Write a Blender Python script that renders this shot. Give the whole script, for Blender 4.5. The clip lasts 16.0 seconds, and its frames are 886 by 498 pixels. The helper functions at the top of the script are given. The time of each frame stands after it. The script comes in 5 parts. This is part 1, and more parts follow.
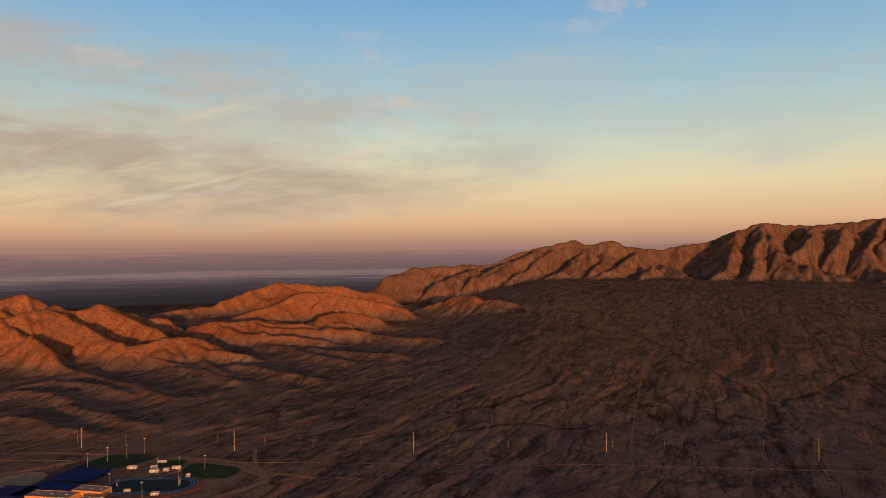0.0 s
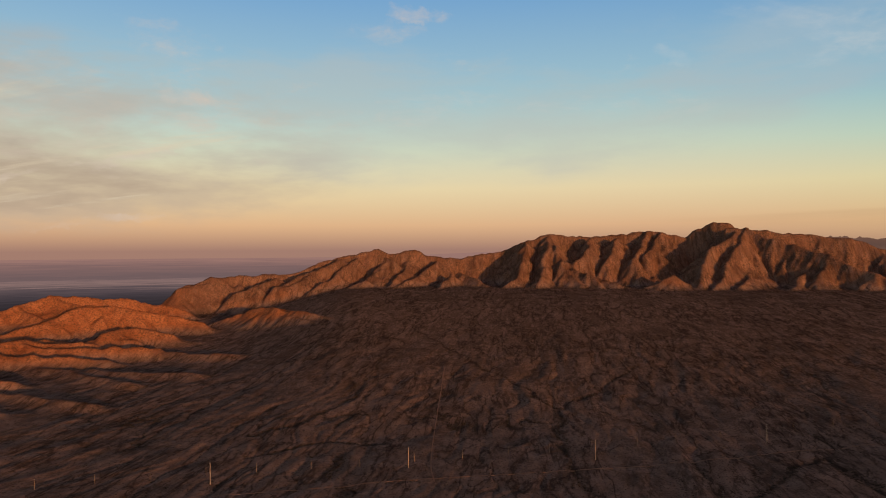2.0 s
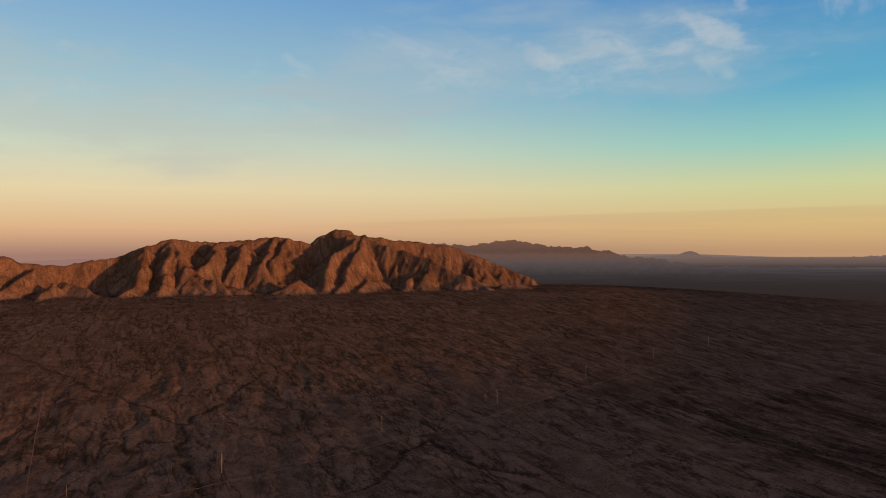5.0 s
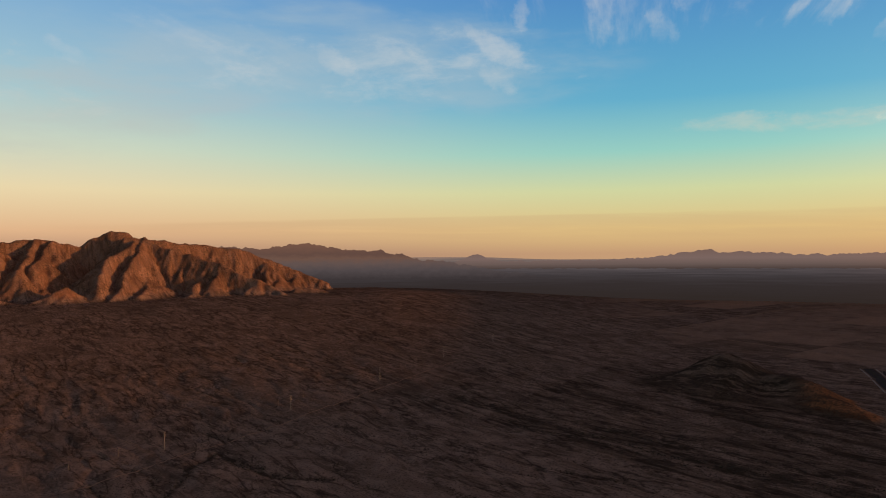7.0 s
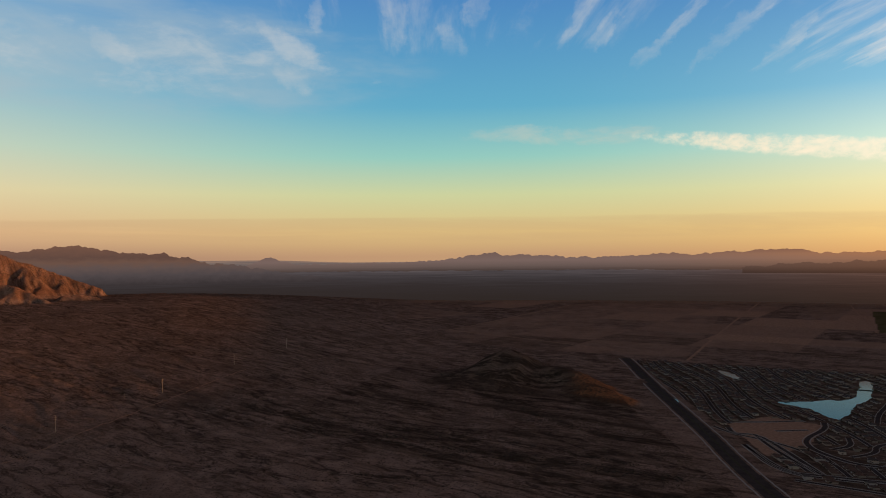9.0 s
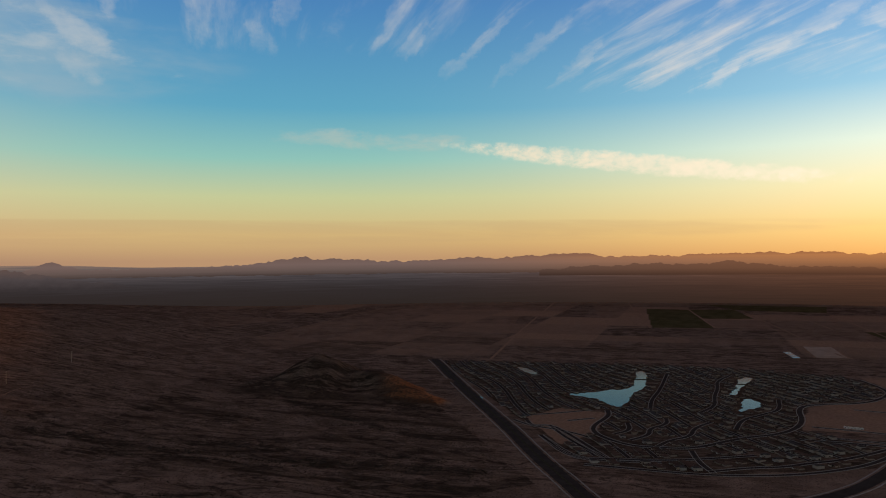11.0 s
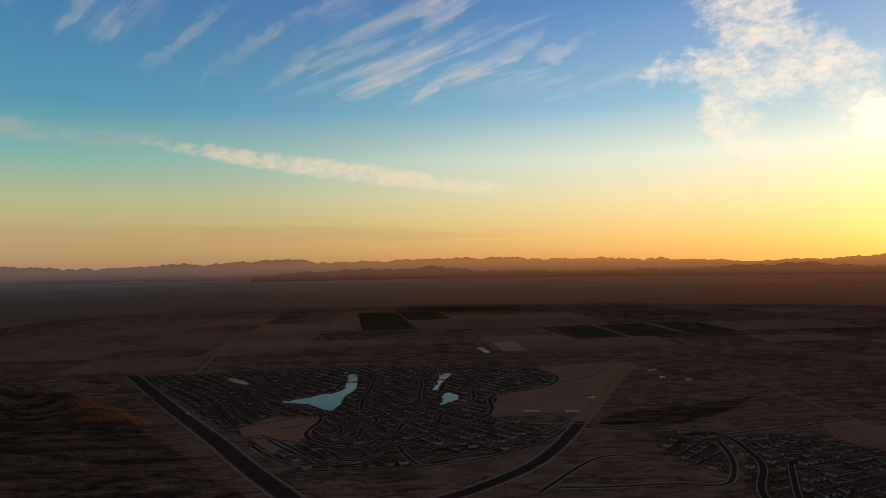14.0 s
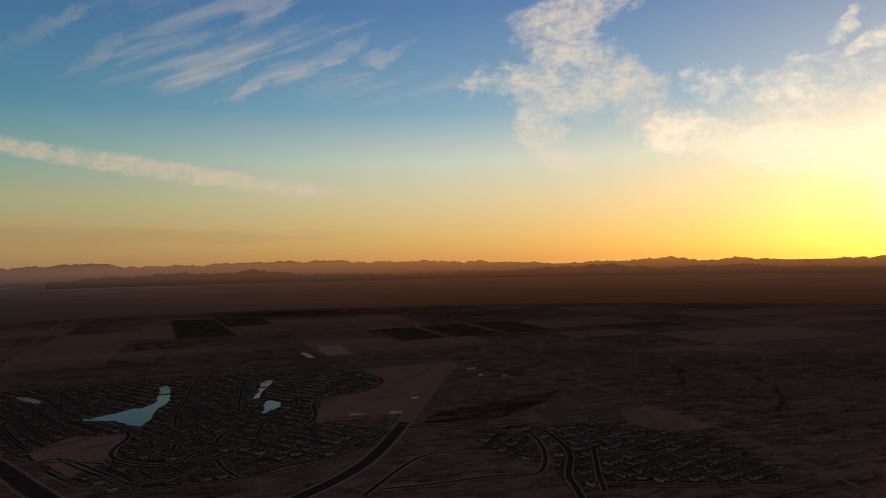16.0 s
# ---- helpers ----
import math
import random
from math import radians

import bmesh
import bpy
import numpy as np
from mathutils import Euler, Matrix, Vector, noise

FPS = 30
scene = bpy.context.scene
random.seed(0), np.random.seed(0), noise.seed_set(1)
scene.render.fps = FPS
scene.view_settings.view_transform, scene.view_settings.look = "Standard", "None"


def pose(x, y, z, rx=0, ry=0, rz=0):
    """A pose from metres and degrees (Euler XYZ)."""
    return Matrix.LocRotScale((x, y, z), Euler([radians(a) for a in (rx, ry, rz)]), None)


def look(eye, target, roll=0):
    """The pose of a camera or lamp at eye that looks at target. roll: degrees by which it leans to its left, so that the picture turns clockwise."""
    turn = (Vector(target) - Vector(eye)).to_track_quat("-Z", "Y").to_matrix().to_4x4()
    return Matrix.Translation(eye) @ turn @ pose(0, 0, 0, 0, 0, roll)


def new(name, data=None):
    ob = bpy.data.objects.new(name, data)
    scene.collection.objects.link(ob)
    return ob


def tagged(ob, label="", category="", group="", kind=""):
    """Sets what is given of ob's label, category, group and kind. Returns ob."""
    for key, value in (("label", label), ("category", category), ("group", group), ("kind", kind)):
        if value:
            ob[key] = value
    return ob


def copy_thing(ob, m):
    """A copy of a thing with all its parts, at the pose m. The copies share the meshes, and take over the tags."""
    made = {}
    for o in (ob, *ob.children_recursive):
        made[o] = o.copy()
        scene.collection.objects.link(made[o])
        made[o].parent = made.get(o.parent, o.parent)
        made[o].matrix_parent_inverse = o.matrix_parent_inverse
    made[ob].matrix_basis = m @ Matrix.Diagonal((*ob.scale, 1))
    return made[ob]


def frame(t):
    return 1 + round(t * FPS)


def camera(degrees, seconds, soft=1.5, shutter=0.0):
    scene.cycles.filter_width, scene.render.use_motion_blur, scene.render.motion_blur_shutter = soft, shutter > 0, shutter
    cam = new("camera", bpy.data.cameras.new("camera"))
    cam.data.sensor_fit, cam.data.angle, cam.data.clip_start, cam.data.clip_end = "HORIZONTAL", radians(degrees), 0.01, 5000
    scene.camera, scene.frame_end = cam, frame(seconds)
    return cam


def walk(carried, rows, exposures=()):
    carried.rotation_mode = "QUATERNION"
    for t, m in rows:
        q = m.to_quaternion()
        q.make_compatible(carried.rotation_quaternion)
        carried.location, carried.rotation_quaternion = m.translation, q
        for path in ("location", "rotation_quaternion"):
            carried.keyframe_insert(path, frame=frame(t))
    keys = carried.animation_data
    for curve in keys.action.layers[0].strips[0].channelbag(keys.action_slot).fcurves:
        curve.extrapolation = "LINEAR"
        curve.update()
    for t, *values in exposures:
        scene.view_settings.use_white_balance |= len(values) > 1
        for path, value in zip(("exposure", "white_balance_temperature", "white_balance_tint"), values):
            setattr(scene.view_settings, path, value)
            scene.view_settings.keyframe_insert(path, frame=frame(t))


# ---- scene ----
# ---------------------------------------------------------------- camera and walk
H = 400.0
cam = camera(64.57, 16.0, soft=1.0)
# seconds, heading to the left of +y, pitch, roll, height
PATH = (
    (0.0, 28.10, -0.16, -0.50, 368.2), (0.5, 25.05, -0.10, -0.43, 375.0), (1.0, 21.69, -0.02, -0.39, 381.8),
    (1.5, 17.49, 0.02, -0.35, 389.1), (2.0, 12.19, 0.08, -0.31, 395.5), (2.5, 6.00, 0.15, -0.33, 399.0),
    (3.0, 0.32, 0.19, -0.32, 399.8), (3.5, -4.48, 0.18, -0.27, 400.0), (4.0, -9.02, 0.22, -0.26, 400.0),
    (6.5, -30.01, 0.43, -0.52, 400.0), (7.0, -34.26, 0.47, -0.50, 400.0), (7.5, -38.42, 0.49, -0.49, 400.0),
    (8.0, -42.32, 0.53, -0.49, 400.0), (8.5, -46.40, 0.57, -0.48, 400.0), (9.0, -50.90, 0.57, -0.58, 400.0),
    (11.5, -70.05, 0.81, -0.68, 400.0), (12.0, -74.04, 0.86, -0.72, 400.0), (12.5, -77.72, 0.89, -0.76, 400.0),
    (13.0, -81.74, 0.87, -0.83, 400.0), (13.5, -85.54, 0.89, -0.84, 400.0), (14.0, -89.36, 0.91, -1.00, 400.0),
    (14.5, -92.61, 0.92, -1.06, 400.0), (15.0, -97.08, 0.92, -1.11, 400.0), (15.5, -100.37, 0.92, -1.19, 400.0),
    (16.0, -103.63, 0.91, -1.20, 400.0),
)
EXPOSURES = ((0.0, -0.2), (4.0, -0.25), (7.0, -0.15), (9.0, -0.2), (12.5, -0.44), (14.5, -0.74), (16.0, -1.06))
walk(cam, [(t, pose(0, 0, z, 90 + p, 0, yaw) @ pose(0, 0, 0, 0, 0, roll)) for t, yaw, p, roll, z in PATH], EXPOSURES)

# ---------------------------------------------------------------- world, sun
SUN_AZ, SUN_EL = -138.0, 3.6


def srgb(r, g, b):
    return tuple((v / 255 / 12.92 if v < 10.3 else ((v / 255 + 0.055) / 1.055) ** 2.4) for v in (r, g, b)) + (1.0,)


def heading(az, el=0.0):
    a, e = radians(az), radians(el)
    return Vector((-math.sin(a) * math.cos(e), math.cos(a) * math.cos(e), math.sin(e)))


class Nodes:
    """A small helper to write node trees in few lines."""

    def __init__(self, tree):
        self.tree = tree
        tree.nodes.clear()

    def add(self, kind, inputs=None, operation=""):
        n = self.tree.nodes.new(kind)
        if operation:
            n.operation = operation
        for k, v in (inputs or {}).items():
            if isinstance(v, bpy.types.NodeSocket):
                self.tree.links.new(v, n.inputs[k])
            else:
                n.inputs[k].default_value = v
        return n

    def math(self, op, a, b=0.0, clamp=False):
        n = self.add("ShaderNodeMath", {0: a, 1: b}, op)
        n.use_clamp = clamp
        return n.outputs[0]

    def ramp(self, fac, stops, mode="LINEAR"):
        n = self.add("ShaderNodeValToRGB", {0: fac})
        n.color_ramp.interpolation = mode
        els = n.color_ramp.elements
        while len(els) < len(stops):
            els.new(0.5)
        for e, (p, c) in zip(els, stops):
            e.position, e.color = p, c
        return n.outputs[0]

    def mix(self, fac, a, b, mode="MIX"):
        n = self.add("ShaderNodeMix")
        n.data_type, n.blend_type = "RGBA", mode
        for i, v in ((0, fac), (6, a), (7, b)):
            if isinstance(v, bpy.types.NodeSocket):
                self.tree.links.new(v, n.inputs[i])
            else:
                n.inputs[i].default_value = v
        return n.outputs[2]

    def range(self, v, a, b, c=0.0, d=1.0, smooth=True):
        n = self.add("ShaderNodeMapRange", {0: v, 1: a, 2: b, 3: c, 4: d})
        n.interpolation_type = "SMOOTHSTEP" if smooth else "LINEAR"
        return n.outputs[0]

    def noise(self, vec, scale, detail=4.0, rough=0.55, warp=0.0):
        return self.add("ShaderNodeTexNoise", {"Vector": vec, "Scale": scale, "Detail": detail, "Roughness": rough, "Distortion": warp}).outputs[0]


world = bpy.data.worlds.new("world")
scene.world = world
world.use_nodes = True
W = Nodes(world.node_tree)
direction = W.add("ShaderNodeTexCoord").outputs["Generated"]
xyz = W.add("ShaderNodeSeparateXYZ", {0: direction})
dx, dy, dz = xyz.outputs
up = W.math("MAXIMUM", dz, 0.0)
sun_dir = heading(SUN_AZ, SUN_EL)
sun_flat = heading(SUN_AZ)
toward = W.add("ShaderNodeVectorMath", {0: direction, 1: sun_flat}, operation="DOT_PRODUCT").outputs["Value"]
near_sun = W.add("ShaderNodeVectorMath", {0: direction, 1: sun_dir}, operation="DOT_PRODUCT").outputs["Value"]


def sky_ramp(cols):
    """Colours at 0, 2, 5, 8, 12, 20, 30, 45 and 90 degrees above the horizon."""
    return W.ramp(up, [(math.sin(radians(e)), srgb(*c)) for e, c in zip((0, 2, 5, 8, 12, 20, 30, 45, 90), cols)])


# sky above the view: colours chosen to dim and warm the ground's light
UNSEEN_SKY = ((84, 74, 80), (69, 50, 43), (52, 37, 32))
away = sky_ramp(((164, 125, 116), (220, 174, 140), (230, 208, 168), (204, 210, 188), (160, 194, 204), (108, 160, 208), *UNSEEN_SKY))
side = sky_ramp(((200, 158, 122), (222, 190, 132), (206, 212, 160), (144, 204, 194), (86, 170, 204), (66, 134, 196), *UNSEEN_SKY))
# its last three stops are an unseen orange glow, added to warm the ground
sunny = sky_ramp(((240, 176, 98), (246, 202, 128), (248, 227, 180), (236, 240, 222), (146, 194, 222), (84, 138, 202), (186, 112, 66), (146, 74, 44), (84, 46, 36)))
s1 = W.range(toward, -0.75, 0.05)
s2 = W.range(toward, 0.15, 1.0)
sky = W.mix(s2, W.mix(s1, away, side), sunny)
air = W.add("ShaderNodeTexSky")
air.sky_type, air.sun_disc, air.sun_elevation, air.sun_rotation = "NISHITA", False, radians(SUN_EL), radians(-SUN_AZ)
sky = W.mix(0.045, sky, air.outputs[0], "ADD")
# clouds lie on a flat layer high above, combed along one wind
low = W.math("ADD", up, 0.05)
flat_x, flat_y = W.math("DIVIDE", dx, low), W.math("DIVIDE", dy, low)


def cloud_noise(along, across, seed, detail=6.0, rough=0.6, warp=0.4, wind=-50):
    """Noise on the cloud layer, with its own scale along the wind and across it."""
    w = heading(wind)
    u = W.math("ADD", W.math("MULTIPLY", flat_x, w.x), W.math("MULTIPLY", flat_y, w.y))
    v = W.math("SUBTRACT", W.math("MULTIPLY", flat_x, w.y), W.math("MULTIPLY", flat_y, w.x))
    at = W.add("ShaderNodeCombineXYZ", {0: W.math("MULTIPLY", u, along), 1: W.math("MULTIPLY", v, across), 2: seed}).outputs[0]
    return W.noise(at, 1.0, detail, rough, warp)


def patch(az, el, width, height, tilt=0.0, soft=0.0):
    """1 at a direction of the sky, falling to 0 at width and height in degrees; tilt: how far it climbs to the right."""
    u = W.add("ShaderNodeVectorMath", {0: direction, 1: heading(az - 90)}, operation="DOT_PRODUCT").outputs["Value"]
    f = W.add("ShaderNodeVectorMath", {0: direction, 1: heading(az)}, operation="DOT_PRODUCT").outputs["Value"]
    mid = W.math("ADD", W.math("MULTIPLY", u, tilt), math.sin(radians(el)))
    a = W.math("DIVIDE", u, math.sin(radians(width)))
    b = W.math("DIVIDE", W.math("SUBTRACT", dz, mid), math.sin(radians(height)))
    r = W.math("ADD", W.math("MULTIPLY", a, a), W.math("MULTIPLY", b, b))
    clear = W.math("MULTIPLY", W.range(dz, 0.0, 0.06), W.math("GREATER_THAN", f, 0.0))
    return W.math("MULTIPLY", W.range(r, 1.0, soft), clear)


def cloud(sky, noise_out, lo, hi, mask, colour, most):
    """Cloud shows where the noise, helped by the mask, is high."""
    lifted = W.math("ADD", noise_out, W.math("MULTIPLY", W.math("SUBTRACT", mask, 1.0), 0.25))
    amount = W.math("MULTIPLY", W.range(lifted, lo, hi), W.range(mask, 0.0, 0.5))
    return W.mix(W.math("MULTIPLY", amount, most), sky, colour)


tear = W.add("ShaderNodeTexNoise", {"Vector": direction, "Scale": 16.0, "Detail": 6.0, "Roughness": 0.62}).outputs["Color"]
tear = W.add("ShaderNodeVectorMath", {0: tear, 1: (0.5, 0.5, 0.5)}, operation="SUBTRACT").outputs[0]
tear = W.add("ShaderNodeVectorMath", {0: tear, 1: (0.075, 0.075, 0.055)}, operation="MULTIPLY").outputs[0]
torn = W.add("ShaderNodeVectorMath", {0: direction, 1: tear}, operation="ADD").outputs[0]
torn_z = W.add("ShaderNodeSeparateXYZ", {0: torn}).outputs[2]


def shred(sky, noise_out, lo, hi, mask, colour, most):
    """Torn cloud: thick where the noise is high, thinning away to the edges of the mask."""
    strong = W.math("ADD", W.math("MULTIPLY", W.math("SUBTRACT", noise_out, 0.5), 1.9), 0.5)
    lifted = W.math("ADD", strong, W.math("MULTIPLY", W.math("SUBTRACT", mask, 1.0), 0.75))
    return W.mix(W.math("MULTIPLY", W.range(lifted, lo, hi), most), sky, colour)


def flake(az, el, long_, wide, turn, strength=1.0, spread=1.5):
    """One shred of cloud at a direction of the sky: its half length and half width in degrees, turned up to the right by so many degrees."""
    u = W.add("ShaderNodeVectorMath", {0: torn, 1: heading(az - 90)}, operation="DOT_PRODUCT").outputs["Value"]
    v = W.math("SUBTRACT", torn_z, math.sin(radians(el)))
    c, sn = math.cos(radians(turn)), math.sin(radians(turn))
    long_, wide = long_ * 1.5, wide * spread
    a = W.math("ADD", W.math("MULTIPLY", u, c / radians(long_)), W.math("MULTIPLY", v, sn / radians(long_)))
    b = W.math("SUBTRACT", W.math("MULTIPLY", v, c / radians(wide)), W.math("MULTIPLY", u, sn / radians(wide)))
    r = W.math("ADD", W.math("MULTIPLY", a, a), W.math("MULTIPLY", b, b))
    ahead = W.add("ShaderNodeVectorMath", {0: direction, 1: heading(az)}, operation="DOT_PRODUCT").outputs["Value"]
    return W.math("MULTIPLY", W.range(r, 1.0, 0.0, 0.0, strength), W.math("GREATER_THAN", ahead, 0.0))


def flakes(rows_):
    mask = None
    for row in rows_:
        m = flake(*row)
        mask = m if mask is None else W.math("MAXIMUM", mask, m)
    return mask


def air_noise(across, upward, seed, detail=7.0, rough=0.62, warp=0.5, lean=0.0):
    """Noise on the dome of the sky itself, for cloud that stands up as much as it lies; lean tips it to the right."""
    e = W.math("ADD", W.math("MULTIPLY", dz, upward), seed)
    shift = W.math("MULTIPLY", dz, lean)
    at = W.add("ShaderNodeCombineXYZ", {0: W.math("MULTIPLY", W.math("ADD", dx, shift), across), 1: W.math("MULTIPLY", W.math("ADD", dy, shift), across), 2: e}).outputs[0]
    return W.noise(at, 1.0, detail, rough, warp)


veil = cloud_noise(0.32, 0.62, 1.0, 6.0, 0.58, 0.5, -110)
streak = cloud_noise(0.30, 1.3, 4.0, 7.0, 0.62, 0.15, -105)
feather = cloud_noise(1.0, 5.6, 7.0, 6.0, 0.6, 0.35, -49)
soft_air = air_noise(4.5, 17.0, 3.0, 5.0, 0.55, 0.12)
wisp = air_noise(11.0, 32.0, 9.0, 8.0, 0.66, 0.2)
mottle = air_noise(34.0, 60.0, 12.0, 6.0, 0.62, 0.4)
scale = air_noise(75.0, 110.0, 19.0, 4.0, 0.6, 0.3)
# the broad evening veil
sky = cloud(sky, soft_air, 0.22, 0.58, patch(62, 6.5, 52, 12, 0.0, 0.1), srgb(200, 180, 160), 0.7)
sky = cloud(sky, soft_air, 0.45, 0.62, patch(60, 6.0, 40, 7, 0.0, 0.1), srgb(182, 160, 140), 0.55)
sky = cloud(sky, streak, 0.40, 0.66, patch(64, 5.0, 40, 6, 0.0, 0.1), srgb(190, 166, 144), 0.4)
sky = cloud(sky, streak, 0.50, 0.68, patch(42, 7.0, 28, 7, 0.05, 0.1), srgb(236, 218, 188), 0.72)
sky = cloud(sky, soft_air, 0.30, 0.62, patch(18, 11, 44, 7, 0.0, 0.1), srgb(198, 200, 194), 0.42)
sky = cloud(sky, wisp, 0.44, 0.74, patch(40, 9.5, 36, 8, 0.0, 0.0), srgb(222, 204, 186), 0.4)
sky = cloud(sky, wisp, 0.48, 0.74, patch(6, 12, 26, 6, 0.0, 0.0), srgb(220, 216, 208), 0.35)
fibre = W.math("ADD", W.math("MULTIPLY", wisp, 0.6), W.math("MULTIPLY", mottle, 0.4))
sky = shred(sky, fibre, 0.12, 0.95, flakes((
    (32.4, 15.4, 4.5, 2.0, -10, 0.7), (32.5, 11.9, 2.2, 0.8, -10), (31.4, 9.6, 1.8, 1.3, -30, 0.8), (54.0, 13.8, 2.8, 0.9, 0), (36.5, 6.9, 4.2, 0.45, 11), (45.2, 4.8, 3.6, 0.35, 13),
    (37.0, 2.4, 6.0, 0.35, 4, 0.8), (58.5, 5.4, 4.0, 0.5, -6, 0.8), (20.5, 11.2, 4.0, 0.6, 6, 0.7), (14.0, 18.6, 2.2, 0.7, -8), (17.0, 17.4, 3.2, 1.0, 5, 0.7), (8.2, 15.0, 4.0, 0.9, 4, 0.6))), srgb(230, 210, 194), 0.62)
# wisps and feathers on the clear side
sky = cloud(sky, soft_air, 0.30, 0.66, patch(-24, 15, 30, 6, 0.0, 0.1), srgb(180, 198, 208), 0.5)
sky = cloud(sky, feather, 0.46, 0.74, patch(-56, 19.5, 26, 5.5, 0.0, 0.1), srgb(214, 218, 222), 0.4)
sky = cloud(sky, feather, 0.46, 0.74, patch(-86, 17.0, 20, 6.5, 0.0, 0.1), (0.9, 0.84, 0.77, 1), 0.42)
sky = cloud(sky, wisp, 0.44, 0.72, patch(-30, 15.0, 22, 4.5, 0.0, 0.1), srgb(208, 216, 220), 0.36)
sky = shred(sky, W.math("ADD", W.math("MULTIPLY", fibre, 0.5), W.math("MULTIPLY", feather, 0.5)), 0.12, 0.95, flakes((
    (-6.4, 14.7, 2.0, 0.75, -22), (-17.5, 15.6, 9.0, 2.6, -10, 0.72), (-25.6, 15.3, 2.4, 0.8, -26), (-21.0, 14.0, 5.0, 1.2, -15, 0.7), (-34.0, 14.6, 5.5, 2.6, -12, 0.75), (-38.4, 16.6, 3.2, 0.8, -36), (-39.2, 14.1, 1.6, 1.0, -38),
    (-40.6, 19.6, 1.6, 0.7, 100), (-46.8, 19.2, 3.0, 1.0, 110, 0.9), (-51.8, 17.0, 1.5, 1.0, 100, 0.9), (-53.6, 20.0, 1.6, 0.9, 85), (-58.0, 18.5, 3.0, 1.2, 60, 0.6), (-61.8, 18.0, 3.0, 0.6, 50, 0.9), (-64.4, 17.3, 1.8, 0.55, 45),
    (-69.4, 17.2, 4.2, 0.6, 42), (-73.6, 16.4, 4.8, 0.6, 33), (-77.2, 15.4, 2.8, 0.5, 36), (-79.8, 18.0, 6.0, 1.0, 30, 0.7), (-82.2, 20.0, 2.6, 1.1, 25))), srgb(222, 222, 220), 0.42)
comb = W.math("ADD", W.math("MULTIPLY", feather, 0.7), W.math("MULTIPLY", fibre, 0.3))
sky = shred(sky, comb, 0.16, 0.90, flakes((
    (-87.6, 16.4, 7.5, 1.7, 28, 0.85), (-89.8, 19.4, 2.6, 1.3, 30), (-85.2, 14.1, 3.6, 0.8, 23), (-88.4, 13.7, 3.0, 0.7, 24), (-91.5, 15.4, 5.0, 0.9, 27, 0.8), (-95.4, 16.7, 3.6, 0.9, 20), (-99.4, 16.5, 2.8, 0.75, 14),
    (-96.0, 13.7, 5.5, 1.4, 2, 0.85), (-103.0, 14.0, 4.0, 1.2, 5, 0.7))), (0.92, 0.84, 0.76, 1), 0.6)
# the long thin bank
bank = W.math("ADD", W.math("MULTIPLY", mottle, 0.6), W.math("MULTIPLY", scale, 0.4))
sky = cloud(sky, bank, 0.25, 0.62, patch(-81.5, 7.3, 19, 1.05, -0.131, 0.0), (1.15, 0.97, 0.72, 1), 0.88)
sky = cloud(sky, wisp, 0.36, 0.66, patch(-60, 9.6, 13, 1.1, -0.03, 0.0), srgb(208, 214, 200), 0.5)
# dappled cloud before the sun
dapple = W.math("ADD", W.math("MULTIPLY", wisp, 0.45), W.math("ADD", W.math("MULTIPLY", mottle, 0.25), W.math("MULTIPLY", scale, 0.30)))
sky = shred(sky, dapple, 0.16, 0.80, flakes((
    (-114.2, 18.8, 5.5, 2.2, 18), (-115.0, 15.6, 5.5, 3.2, -48), (-118.4, 13.2, 5.0, 2.4, -30), (-112.4, 13.2, 6.0, 2.4, -12), (-107.8, 14.2, 3.5, 1.0, 12), (-111.8, 10.2, 3.2, 2.0, -38), (-113.4, 8.1, 2.4, 1.2, -28),
    (-120.8, 10.9, 4.2, 2.2, -24))), (1.3, 1.1, 0.86, 1), 0.85)
sky = shred(sky, dapple, 0.14, 0.82, flakes((
    (-125.0, 8.9, 6.5, 1.9, -12), (-130.0, 7.9, 7.0, 2.2, -5), (-131.0, 11.4, 6.0, 3.0, 18, 0.85), (-125.5, 12.6, 3.0, 1.6, -20, 0.8), (-133.9, 15.6, 1.9, 0.7, 36), (-135.2, 14.3, 2.2, 0.7, 24), (-136.5, 7.6, 6.0, 3.0, 0), (-142.0, 10.0, 9.0, 6.0, 0))), (1.9, 1.55, 1.12, 1), 0.8)
# dusky layer low over the plain
sky = cloud(sky, veil, 0.10, 0.55, patch(-52, 2.1, 55, 1.2, 0.0, 0.4), srgb(208, 168, 128), 0.28)
# the whole sky brightens towards the sun
gain = W.range(toward, 0.35, 1.0, 1.0, 1.32)
sky = W.add("ShaderNodeVectorMath", {0: sky, "Scale": gain}, operation="SCALE").outputs[0]
# glow round the low sun
near_sun = W.math("MAXIMUM", near_sun, 0.0)
for power, rgb in ((26.0, (0.05, 0.025, 0.01, 1)), (320.0, (0.35, 0.2, 0.08, 1)), (2500.0, (3.0, 2.4, 1.3, 1))):
    sky = W.mix(1.0, sky, W.mix(W.math("POWER", near_sun, power), (0, 0, 0, 1), rgb), "ADD")
W.add("ShaderNodeOutputWorld", {0: W.add("ShaderNodeBackground", {0: sky, 1: 1.0}).outputs[0]})

sun = new("sun", bpy.data.lights.new("sun", "SUN"))
sun.data.energy, sun.data.angle, sun.data.color = 4.9, radians(1.0), (1.0, 0.42, 0.15)
sun.matrix_world = look(heading(SUN_AZ, SUN_EL) * 1000, (0, 0, 0))

# ---------------------------------------------------------------- materials
def material(name, build, *args):
    m = bpy.data.materials.new(name)
    m.use_nodes = True
    n = Nodes(m.node_tree)
    surface = build(n, *args)
    n.add("ShaderNodeOutputMaterial", {0: surface})
    return m


